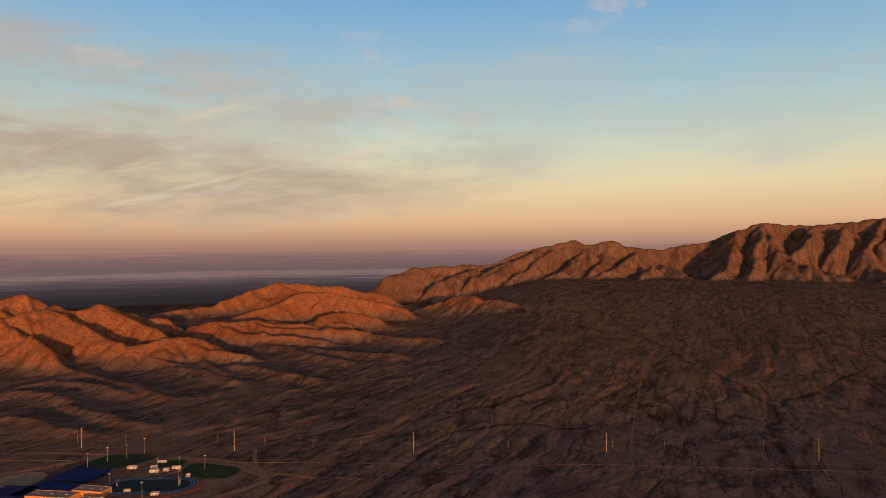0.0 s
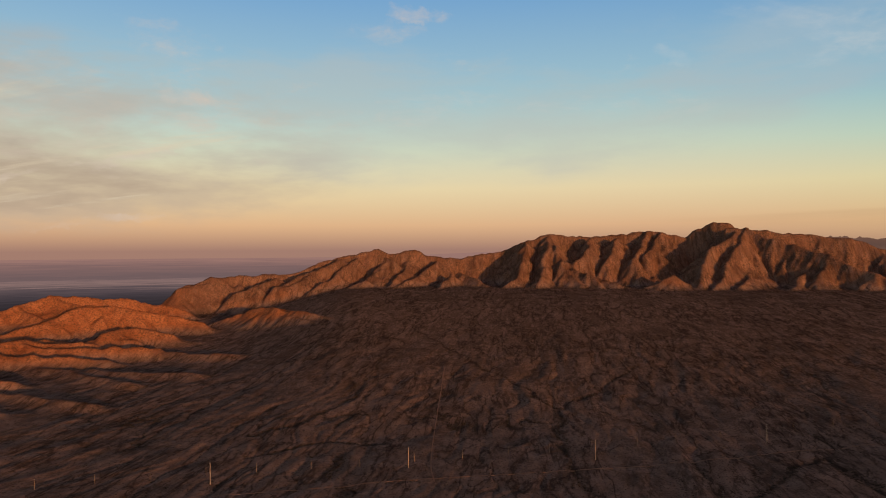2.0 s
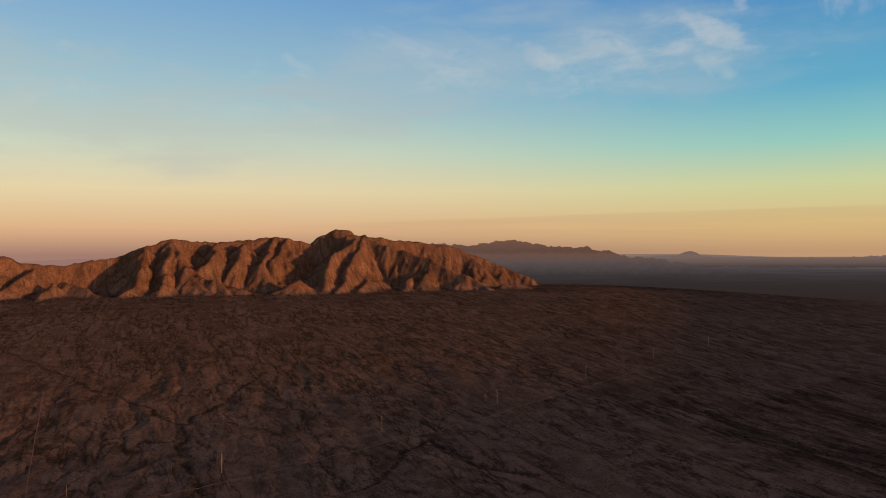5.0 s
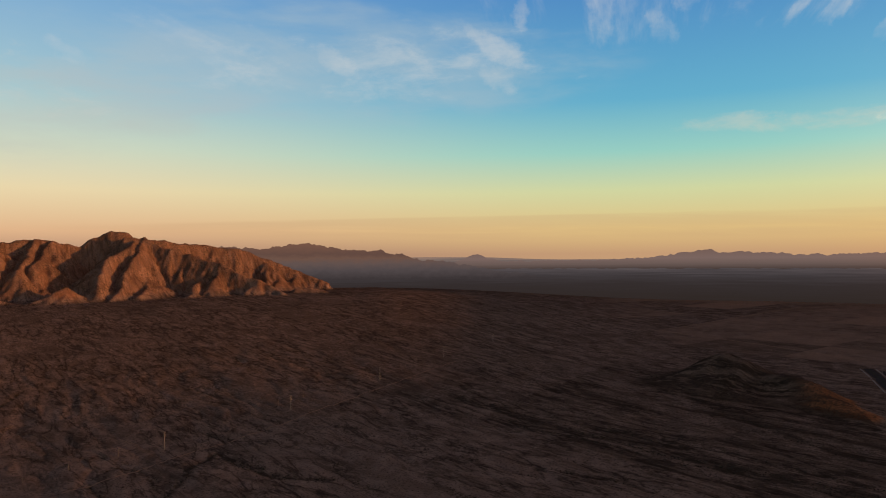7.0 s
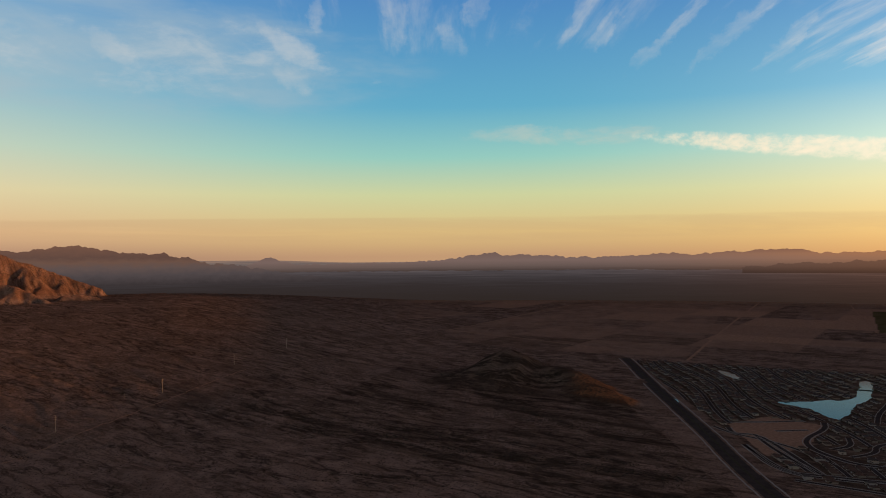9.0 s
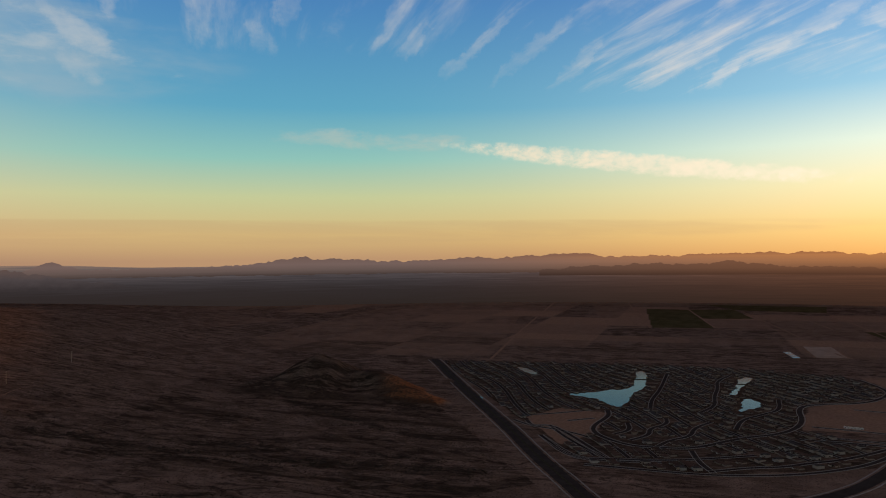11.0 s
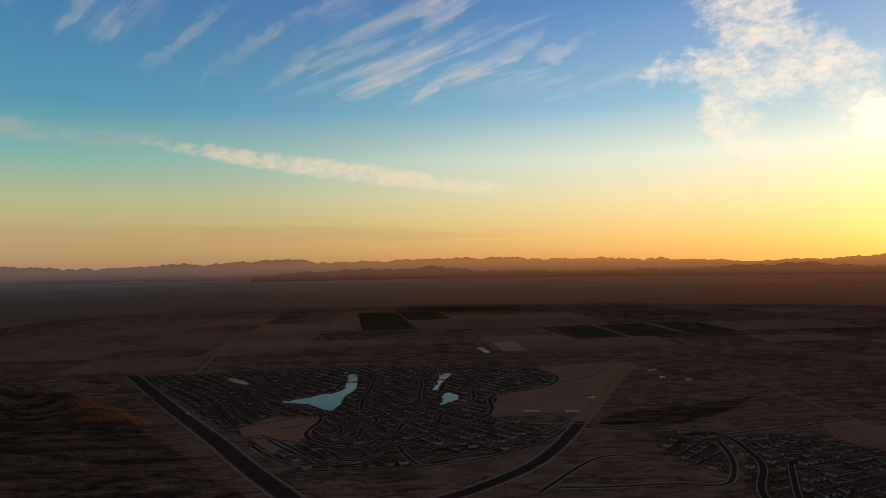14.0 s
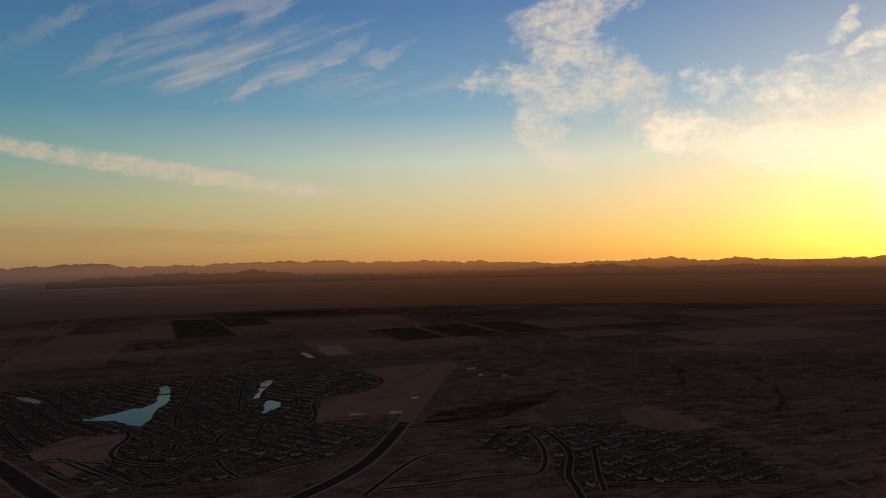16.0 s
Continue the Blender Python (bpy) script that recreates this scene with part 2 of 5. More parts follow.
def principled(n, colour, rough=0.9, metal=0.0, normal=None, spec=0.2):
    b = n.add("ShaderNodeBsdfPrincipled", {"Base Color": colour, "Roughness": rough, "Metallic": metal, "Specular IOR Level": spec})
    if normal is not None:
        n.tree.links.new(normal, b.inputs["Normal"])
    return b.outputs[0]


def bump(n, height, strength, distance):
    return n.add("ShaderNodeBump", {"Strength": strength, "Distance": distance, "Height": height}).outputs[0]


def plain_paint(n, rgb, rough=0.7, metal=0.0, grain=0.25, scale=0.6):
    """A worn painted or cast surface: base colour with stains at two scales."""
    at = n.add("ShaderNodeTexCoord").outputs["Object"]
    a, b = n.noise(at, scale, 5.0), n.noise(at, scale * 9, 3.0)
    v = n.math("ADD", n.math("MULTIPLY", a, 0.7), n.math("MULTIPLY", b, 0.3))
    who = n.add("ShaderNodeObjectInfo").outputs["Random"]
    dark = tuple(c * (1 - grain) for c in rgb) + (1,)
    light = tuple(min(1, c * (1 + grain)) for c in rgb) + (1,)
    col = n.mix(n.range(v, 0.3, 0.7), dark, light)
    col = n.mix(n.math("MULTIPLY", who, 0.35), col, tuple(c * 0.6 for c in rgb) + (1,))
    return principled(n, col, rough, metal, bump(n, b, 0.2, 0.05), 0.02 if rough > 0.7 else 0.3)


def ground_surface(n):
    """Desert soil with gravel, scrub along the washes, field crops and graded earth by the sheet's land-use values,
    which also carry painted light and shade.
    """
    at = n.add("ShaderNodeTexCoord").outputs["Object"]
    use = n.add("ShaderNodeAttribute")
    use.attribute_name = "land_use"
    scrub, crop, graded = n.add("ShaderNodeSeparateColor", {0: use.outputs["Color"]}).outputs
    rock = use.outputs["Alpha"]
    big = n.noise(at, 0.0022, 5.0, 0.6)
    mid = n.noise(at, 0.014, 5.0, 0.6, 0.6)
    fine = n.noise(at, 0.11, 4.0, 0.7)
    soil = n.mix(n.range(big, 0.35, 0.65), (0.110, 0.074, 0.058, 1), (0.172, 0.116, 0.090, 1))
    soil = n.mix(n.range(mid, 0.4, 0.68), soil, (0.25, 0.170, 0.136, 1))
    soil = n.mix(n.math("MULTIPLY", rock, 0.85), soil, n.mix(n.range(mid, 0.3, 0.7), (0.25, 0.088, 0.035, 1), (0.40, 0.158, 0.066, 1)))
    tufts = n.math("MULTIPLY", n.range(n.noise(at, 0.13, 4.0, 0.7), 0.46, 0.60), n.math("MULTIPLY", rock, 0.6))
    soil = n.mix(tufts, soil, (0.06, 0.045, 0.028, 1))
    plants = n.math("MULTIPLY", n.range(fine, 0.47, 0.60), n.range(n.math("ADD", mid, n.math("MULTIPLY", scrub, 0.9)), 0.40, 0.95))
    soil = n.mix(n.math("MULTIPLY", plants, 0.85), soil, (0.045, 0.034, 0.024, 1))
    soil = n.mix(n.math("MULTIPLY", scrub, 0.85), soil, n.mix(n.range(fine, 0.4, 0.6), (0.026, 0.020, 0.016, 1), (0.07, 0.048, 0.034, 1)))
    soil = n.mix(n.range(crop, 0.1, 0.9), soil, n.mix(n.range(mid, 0.3, 0.7), (0.062, 0.055, 0.026, 1), (0.10, 0.082, 0.042, 1)))
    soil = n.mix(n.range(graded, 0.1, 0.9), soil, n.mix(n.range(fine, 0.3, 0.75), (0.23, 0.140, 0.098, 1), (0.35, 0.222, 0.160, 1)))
    # braided dry washes: dark brush in thin veins between paler ground
    x, y, _ = n.add("ShaderNodeSeparateXYZ", {0: at}).outputs
    along = n.math("ADD", n.math("MULTIPLY", x, -0.087), n.math("MULTIPLY", y, 0.996))
    across = n.math("ADD", n.math("MULTIPLY", x, 0.996), n.math("MULTIPLY", y, 0.087))
    wild = n.math("MULTIPLY", n.math("SUBTRACT", 1.0, rock), n.math("SUBTRACT", 1.0, n.math("MAXIMUM", crop, n.math("MINIMUM", 1.0, n.math("MULTIPLY", graded, 1.3)))))
    for wide, long_, seed, thin, most in ((46.0, 200.0, 3.0, 0.035, 0.62), (17.0, 60.0, 8.0, 0.045, 0.2)):
        p = n.add("ShaderNodeCombineXYZ", {0: n.math("DIVIDE", across, wide), 1: n.math("DIVIDE", along, long_), 2: seed}).outputs[0]
        v = n.math("ABSOLUTE", n.math("SUBTRACT", n.noise(p, 1.0, 4.0, 0.55, 0.5), 0.5))
        some = n.math("MULTIPLY", wild, n.range(n.noise(p, 0.31, 2.0), 0.34, 0.54))
        soil = n.mix(n.math("MULTIPLY", n.math("MULTIPLY", n.range(v, 0.05, 0.13), some), 0.3), soil, (0.30, 0.20, 0.155, 1))
        soil = n.mix(n.math("MULTIPLY", n.math("MULTIPLY", n.range(v, thin, thin * 0.25), some), most), soil, (0.026, 0.020, 0.016, 1))
    shrubs = n.math("MULTIPLY", n.range(n.noise(at, 0.24, 3.0, 0.65), 0.55, 0.62), n.math("MULTIPLY", wild, 0.6))
    soil = n.mix(shrubs, soil, (0.036, 0.027, 0.02, 1))
    pale = n.math("MULTIPLY", n.range(n.noise(at, 0.17, 3.0, 0.65, 0.3), 0.57, 0.66), n.math("MULTIPLY", n.math("MULTIPLY", wild, n.math("SUBTRACT", 1.0, scrub)), 0.25))
    soil = n.mix(pale, soil, (0.36, 0.235, 0.175, 1))
    h = n.math("ADD", n.math("MULTIPLY", mid, 3.0), fine)
    return principled(n, soil, 0.95, 0.0, bump(n, h, 0.35, 2.0), 0.0)


GROUND = material("desert_ground", ground_surface)
ASPHALT = material("asphalt", plain_paint, (0.045, 0.036, 0.034), 0.95, 0.0, 0.3, 0.05)
CONCRETE = material("concrete", plain_paint, (0.30, 0.27, 0.25), 0.85, 0.0, 0.2, 0.2)
DIRT = material("dirt_track", plain_paint, (0.27, 0.165, 0.115), 0.95, 0.0, 0.2, 0.05)
STEEL = material("pole_steel", plain_paint, (0.42, 0.33, 0.25), 0.5, 0.25, 0.15, 0.5)
WOOD = material("pole_wood", plain_paint, (0.30, 0.22, 0.16), 0.85, 0.0, 0.2, 0.5)

# ---------------------------------------------------------------- land form
FAR0, FAR1 = 2500.0, 0.00036
FOOT, FOOT_Z = 4000.0, 187.0


def smooth(v, a, b):
    t = np.clip((v - a) / (b - a), 0, 1)
    return t * t * (3 - 2 * t)


def range_side(az):
    """1 where the land runs up to the foot of the high range, 0 elsewhere; az in degrees to the left of +y."""
    return smooth(az, -54, -28) * (1 - smooth(az, 19, 31))


def lift(r, az):
    """The land rises slowly with distance, towards the horizon; before the range it is a long even fan."""
    r, az = np.asarray(r, float), np.asarray(az, float)
    true = r + FAR1 * np.maximum(r - FAR0, 0) ** 2
    plain = H * (1 - r / np.maximum(true, 1.0))
    t = np.clip((r - 1500) / (FOOT - 1500), 0, 1)
    fan = FOOT_Z * (0.5 * t + 0.5 * t * t * (3 - 2 * t))
    w = range_side(az)
    return plain * (1 - w) + fan * w


def same_sight(az, r):
    """Where a place of the open plain, given by heading and distance, lies once the fan has lifted the land there."""
    grid = np.arange(900.0, 4700.0, 10.0)
    slant = grid / (H - lift(grid, az))
    return float(np.interp(r / (H - lift(r, 90.0)), slant, grid))


def lattice(ix, iy, seed):
    n = (ix.astype(np.int64) * 374761393 + iy.astype(np.int64) * 668265263 + seed * 1442695041) & 0x7FFFFFFF
    n = (n ^ (n >> 13)) * 1274126177 & 0x7FFFFFFF
    return ((n ^ (n >> 16)) & 0xFFFF) / 65535.0


def value_noise(x, y, seed=0):
    ix, iy = np.floor(x), np.floor(y)
    fx, fy = x - ix, y - iy
    fx, fy = fx * fx * fx * (fx * (fx * 6 - 15) + 10), fy * fy * fy * (fy * (fy * 6 - 15) + 10)
    a, b = lattice(ix, iy, seed), lattice(ix + 1, iy, seed)
    c, d = lattice(ix, iy + 1, seed), lattice(ix + 1, iy + 1, seed)
    return (a + (b - a) * fx) * (1 - fy) + (c + (d - c) * fx) * fy


def fbm(x, y, octaves=4, seed=0, gain=0.5):
    """Noise between about -1 and 1."""
    out, amp, total = 0.0, 1.0, 0.0
    for o in range(octaves):
        out = out + amp * (value_noise(x + 17.3 * o, y - 9.1 * o, seed + o) * 2 - 1)
        total += amp
        amp *= gain
        x, y = x * 2.03, y * 2.03
    return out / total


def segment_distance(x, y, ax, ay, bx, by):
    """Distance to a segment, and the place along it from 0 to 1."""
    dx_, dy_ = bx - ax, by - ay
    t = np.clip(((x - ax) * dx_ + (y - ay) * dy_) / (dx_ * dx_ + dy_ * dy_ + 1e-9), 0, 1)
    return np.hypot(x - ax - t * dx_, y - ay - t * dy_), t


def path_distance(x, y, pts):
    best = np.full(np.shape(x), 1e9)
    for (ax, ay), (bx, by) in zip(pts, pts[1:]):
        best = np.minimum(best, segment_distance(x, y, ax, ay, bx, by)[0])
    return best


def inside(x, y, poly):
    hit = np.zeros(np.shape(x), bool)
    for (ax, ay), (bx, by) in zip(poly, poly[1:] + poly[:1]):
        cross = (ay > y) != (by > y)
        hit ^= cross & (x < (bx - ax) * (y - ay) / (by - ay + 1e-9) + ax)
    return hit


rng = random.Random(7)
RIDGES = []


def ridge_system(crest, eye, slope, spur_step, spur_len, spur_drop=0.1, jitter=0.35, sides=(1, -1), sub=True, tail=1.7, soft=4.0, spur_slope=0.0):
    """A crest given by heading, elevation seen from the eye's height, and distance; spurs fall from it to both sides."""
    pts = []
    for az, el, r in crest:
        d = heading(az)
        if eye < 380:
            r = same_sight(az, r)
        pts.append((d.x * r, d.y * r, max(4.0, eye + r * math.tan(radians(el)) - float(lift(r, az)))))
    dense = []
    for a, b in zip(pts, pts[1:]):
        n = max(1, int(math.dist(a[:2], b[:2]) / 60))
        dense += [tuple(a[k] + (b[k] - a[k]) * i / n for k in range(3)) for i in range(n)]
    dense.append(pts[-1])
    dense = [(x + rng.uniform(-9, 9), y + rng.uniform(-9, 9), h * rng.uniform(0.985, 1.0)) for x, y, h in dense]
    RIDGES.extend((a, b, slope, tail, soft) for a, b in zip(dense, dense[1:]))
    travelled, side = spur_step * 0.5, 0
    for a, b in zip(dense, dense[1:]):
        travelled += math.dist(a[:2], b[:2])
        if travelled < spur_step:
            continue
        travelled = rng.uniform(-0.35, 0.2) * spur_step
        for s in sides:
            along = math.atan2(b[1] - a[1], b[0] - a[0]) + s * math.pi / 2 + rng.uniform(-jitter, jitter)
            x, y, h = a
            h *= 0.97
            steps = 5
            length = spur_len * h * rng.uniform(0.7, 1.15)
            for k in range(steps):
                along += rng.uniform(-0.28, 0.28)
                nx, ny = x + math.cos(along) * length / steps, y + math.sin(along) * length / steps
                nh = a[2] * (1 - (1 - spur_drop) * ((k + 1) / steps) ** 0.8)
                if k and rng.random() < 0.25:
                    nh = min(h * 1.04, nh * 1.22)
                RIDGES.append(((x, y, h), (nx, ny, nh), spur_slope or slope, tail, soft))
                if sub and k in (1, 2, 3):
                    t = along + rng.choice((-1, 1)) * rng.uniform(0.6, 1.0)
                    m = h * 0.9 / slope * rng.uniform(0.5, 0.85)
                    RIDGES.append(((x, y, h * 0.98), (x + math.cos(t) * m, y + math.sin(t) * m, h * 0.2), (spur_slope or slope) * 1.1, tail, soft))
                x, y, h = nx, ny, nh


# the high range: crests, then the long spurs that come forward from them
CREST = 1.35
for crest in (
    ((33.0, -2.9, 4100), (30.4, -2.0, 4160), (27.4, -2.05, 4210), (23.7, -1.6, 4260), (20.0, -0.42, 4330), (17.2, 0.14, 4360), (16.2, -0.2, 4370), (14.6, -0.02, 4370), (13.4, -0.55, 4400), (11.2, -0.80, 4460)),
    ((11.2, -0.80, 4460), (8.0, -0.28, 4500), (5.6, 0.65, 4500), (3.6, 1.28, 4500), (2.1, 1.06, 4540), (1.0, 0.98, 4570), (-1.5, 1.02, 4600), (-4.3, 1.38, 4610), (-5.9, 1.16, 4620), (-6.8, 0.84, 4630)),
    ((-6.8, 0.84, 4650), (-7.5, 1.4, 4655), (-8.9, 1.92, 4655), (-10.2, 1.72, 4640)),
    ((-10.0, 1.5, 4520), (-11.3, 1.62, 4500), (-13.7, 1.15, 4560), (-16.6, 0.9, 4600), (-18.6, 0.5, 4610), (-20.6, -0.4, 4600), (-22.6, -1.1, 4580), (-24.6, -2.0, 4540)),
    ((-11.3, 1.60, 4490), (-12.4, 0.95, 4420), (-13.8, 0.35, 4340), (-15.4, -0.3, 4270), (-16.6, -0.55, 4210), (-18.0, -1.35, 4120), (-19.4, -1.7, 4070), (-21.4, -2.7, 3960)),
):
    ridge_system(crest, H, CREST, 190, 1.2, 0.15, 0.9, sides=(-1,), sub=True, tail=1.25, spur_slope=0.95)
SPUR = 0.95
for line in (
    ((18.89, -0.41), (19.99, -1.30), (21.51, -2.26), (23.00, -3.24)),
    ((16.01, -0.43), (16.91, -1.10), (18.02, -1.91), (18.6, -2.8)),
    ((14.53, -0.21), (15.34, -1.35), (16.34, -2.70)),
    ((12.62, -0.91), (14.22, -1.95), (15.57, -2.71), (16.92, -3.4)),
    ((11.49, -1.98), (12.41, -3.07), (13.09, -3.4)),
    ((5.49, 0.56), (5.73, -0.96), (6.20, -2.11), (7.36, -3.02)),
    ((20.64, -0.84), (22.36, -1.71), (23.63, -2.35), (25.29, -2.97)),
    ((22.78, -1.79), (24.04, -2.21), (25.70, -2.96)),
    ((25.70, -2.18), (27.32, -2.79), (28.91, -3.43)),
    ((29.99, -2.22), (31.21, -2.52), (33.07, -3.04)),
    ((3.64, 1.20), (2.96, -0.28), (2.14, -1.67), (1.14, -2.82)),
    ((3.42, -0.28), (2.04, -1.12), (0.67, -2.13), (-0.46, -2.91)),
    ((3.64, 1.20), (3.8, -0.4), (4.2, -1.8), (4.6, -3.1)),
    ((0.20, 0.94), (0.66, -0.30), (1.68, -1.44)),
    ((-1.71, 0.93), (-1.39, -0.31), (-0.93, -0.95)),
    ((-4.10, 1.27), (-3.33, -0.32), (-2.74, -1.00)),
    ((-5.13, 1.35), (-4.41, 0.13), (-3.87, -0.42)),
    ((-11.29, 1.63), (-10.01, 0.76), (-8.80, 0.11), (-8.37, -1.01), (-7.92, -2.58)),
    ((-11.29, 1.63), (-10.43, -0.35), (-9.57, -1.68), (-9.04, -3.10)),
):
    # each spur comes down from the crest to the foot of the range
    top = float(np.interp(-line[0][0], (-30, -20, -12, -4, 6, 11, 20), (4180, 4330, 4440, 4500, 4610, 4520, 4590)))
    top_el = float(np.interp(-line[0][0], (-30, -20, -12, -4, 6, 11, 20), (-2.0, -0.4, -0.5, 1.2, 1.2, 1.6, 0.6)))
    foot = float(np.interp(-line[0][0], (-30, -20, -6, 6, 12, 24), (4010, 3900, 3860, 3860, 3840, 3980)))
    crest = [(az, el, top + (foot - top) * min(1.05, max(0, (top_el - el) / (top_el + 3.1))) ** 0.92) for az, el in line]
    ridge_system(crest, H, SPUR, 105, 0.8, 0.25, 0.8, sub=True, tail=1.3)
# low knolls along the foot
for crest in (
    ((-4.0, -2.9, 3880), (-5.86, -2.04, 3930), (-7.31, -2.9, 3890)),
    ((2.5, -1.5, 4180), (0.6, -2.0, 4080), (-1.5, -2.7, 3940)),
    ((11.0, -1.9, 4180), (9.4, -2.5, 4050), (8.6, -3.0, 3930)),
    ((17.0, -1.6, 4150), (18.2, -2.3, 4050), (19.6, -3.0, 3930)),
    ((-11.6, -1.7, 4110), (-11.0, -2.3, 4010), (-10.8, -2.9, 3890)),
    ((-15.4, -1.7, 4160), (-14.6, -2.3, 4060), (-14.4, -2.8, 3950)),
    ((-22.4, -2.6, 4100), (-23.4, -2.4, 4120), (-24.6, -2.7, 4090)),
):
    ridge_system(crest, H, 0.7, 60, 0.6, 0.2, 0.6, sub=True, tail=1.5)
# the near foothills: rows of ridges that fall towards the plain
for crest, slope, step in (
    (((62.5, -4.9, 2719), (60.4, -4.5, 2761), (57.4, -3.6, 2843), (55.9, -4.1, 2870), (54.1, -3.8, 2924), (52.2, -4.5, 2991), (49.9, -5.2, 3057)), 0.75, 90),
    (((66.0, -3.3, 3512), (60.4, -3.1, 3578), (59.1, -3.05, 3591), (57.9, -3.6, 3604)), 0.75, 100),
    (((50.6, -4.6, 3552), (46.2, -4.2, 3644), (43.5, -3.2, 3737), (41.5, -2.66, 3818), (38.4, -2.98, 3845), (36.6, -2.88, 3845), (34.8, -3.55, 3804), (32.5, -3.85, 3737)), 0.7, 120),
    (((47.0, -5.5, 3188), (45.3, -5.3, 3266), (42.8, -4.55, 3343), (40.1, -3.72, 3421), (37.5, -3.55, 3447), (34.8, -4.05, 3421), (31.1, -4.8, 3356)), 0.7, 110),
    (((48.0, -5.9, 2843), (46.6, -5.4, 2911), (43.6, -5.35, 2964), (42.4, -5.6, 2978), (38.4, -6.2, 2964)), 0.6, 95),
    (((38.2, -5.5, 3057), (36.6, -5.1, 3123), (33.0, -5.6, 3096)), 0.55, 90),
    (((52.0, -7.2, 2450), (50.0, -6.6, 2480), (47.0, -6.9, 2500)), 0.5, 90),
    (((30.2, -5.0, 3552), (28.3, -4.3, 3591), (26.5, -3.82, 3617), (23.7, -4.35, 3631), (21.4, -5.05, 3617)), 0.45, 100),
    # spurs that run down towards the plain
    (((57.4, -3.7, 2843), (55.2, -5.2, 2705), (53.5, -6.6, 2530), (51.5, -7.6, 2420)), 0.6, 60),
    (((60.4, -4.6, 2761), (58.6, -6.0, 2590), (57.0, -7.4, 2440), (55.5, -8.6, 2320)), 0.6, 60),
    (((54.1, -3.9, 2924), (52.0, -5.2, 2816), (50.4, -6.0, 2705)), 0.6, 60),
    (((43.5, -3.3, 3737), (42.0, -4.0, 3617), (39.5, -4.6, 3499), (36.5, -4.9, 3395)), 0.6, 70),
    (((41.5, -2.8, 3818), (39.3, -3.4, 3710), (35.5, -4.2, 3578), (32.0, -4.6, 3499)), 0.6, 70),
    (((45.3, -5.35, 3266), (43.0, -5.6, 3162), (40.0, -5.8, 3083), (36.0, -6.1, 3004)), 0.55, 70),
    (((46.6, -5.5, 2911), (44.5, -6.4, 2788), (41.5, -6.9, 2705), (37.5, -7.1, 2662)), 0.5, 70),
    (((43.6, -5.5, 2964), (41.0, -6.3, 2870), (38.0, -6.6, 2802), (34.5, -6.7, 2775)), 0.5, 70),
    (((49.0, -6.6, 2500), (47.0, -7.7, 2420), (43.5, -8.2, 2360)), 0.45, 70),
    (((51.5, -7.6, 2420), (50.0, -8.4, 2340), (47.5, -8.9, 2270)), 0.45, 70),
    (((55.5, -8.6, 2320), (53.6, -9.3, 2230), (51.0, -9.8, 2160)), 0.45, 70),
    (((26.5, -3.9, 3617), (25.0, -4.7, 3538), (22.8, -5.2, 3499)), 0.4, 70),
    # low swells at their foot
    (((60.5, -7.71, 2600), (58.4, -7.03, 2808), (56.7, -7.57, 2638), (54.9, -8.40, 2389)), 0.3, 80),
    (((59.1, -9.38, 2148), (57.1, -9.12, 2206), (54.9, -9.48, 2122), (52.3, -10.45, 1927)), 0.3, 80),
    (((52.2, -7.37, 2696), (54.1, -7.93, 2526), (55.6, -8.62, 2331), (57.4, -9.25, 2177)), 0.3, 80),
    (((48.3, -7.48, 2656), (46.6, -8.78, 2283), (45.4, -9.49, 2114)), 0.3, 80),
    (((49.5, -8.80, 2278), (47.1, -9.26, 2167), (44.5, -10.10, 1989)), 0.3, 80),
    (((56.0, -8.71, 2308), (53.8, -9.18, 2190), (51.5, -10.11, 1991), (49.5, -10.89, 1848)), 0.3, 80),
    (((60.5, -9.61, 2098), (58.5, -9.65, 2090), (56.4, -10.45, 1929)), 0.3, 80),
    (((56.4, -10.85, 1859), (54.2, -11.56, 1745), (51.5, -12.76, 1580)), 0.3, 80),
    (((59.8, -11.21, 1802), (57.8, -11.66, 1732), (55.7, -12.89, 1565)), 0.3, 80),
    (((38.4, -7.84, 2542), (35.7, -8.28, 2411), (32.0, -8.54, 2338)), 0.3, 80),
    (((43.7, -7.19, 2743), (40.2, -7.86, 2535), (36.6, -8.88, 2253)), 0.3, 80),
    (((36.6, -6.77, 2875), (33.0, -7.08, 2775), (29.3, -7.41, 2672)), 0.3, 80),
    (((44.5, -8.89, 2253), (42.0, -9.46, 2120), (38.4, -10.15, 1978)), 0.3, 80),
):
    ridge_system(crest, 368, slope * (1.5 if slope > 0.35 else 1.1), step * 0.75, 1.5, 0.08, 0.6, sub=slope > 0.35, tail=1.6)
# the small dark hill by the town
for crest in (((-53.2, -8.75, 2330), (-54.7, -8.1, 2300), (-56.3, -7.6, 2290), (-57.2, -8.2, 2270), (-58.2, -8.9, 2250)),
              ((-58.2, -8.9, 2250), (-59.0, -8.95, 2220), (-60.2, -9.05, 2190), (-61.5, -9.5, 2120), (-63.2, -10.45, 2020), (-65.3, -11.1, 1960))):
    ridge_system(crest, H, 0.6, 90, 0.8, 0.1, 0.5, sub=False, tail=1.6, soft=22.0)

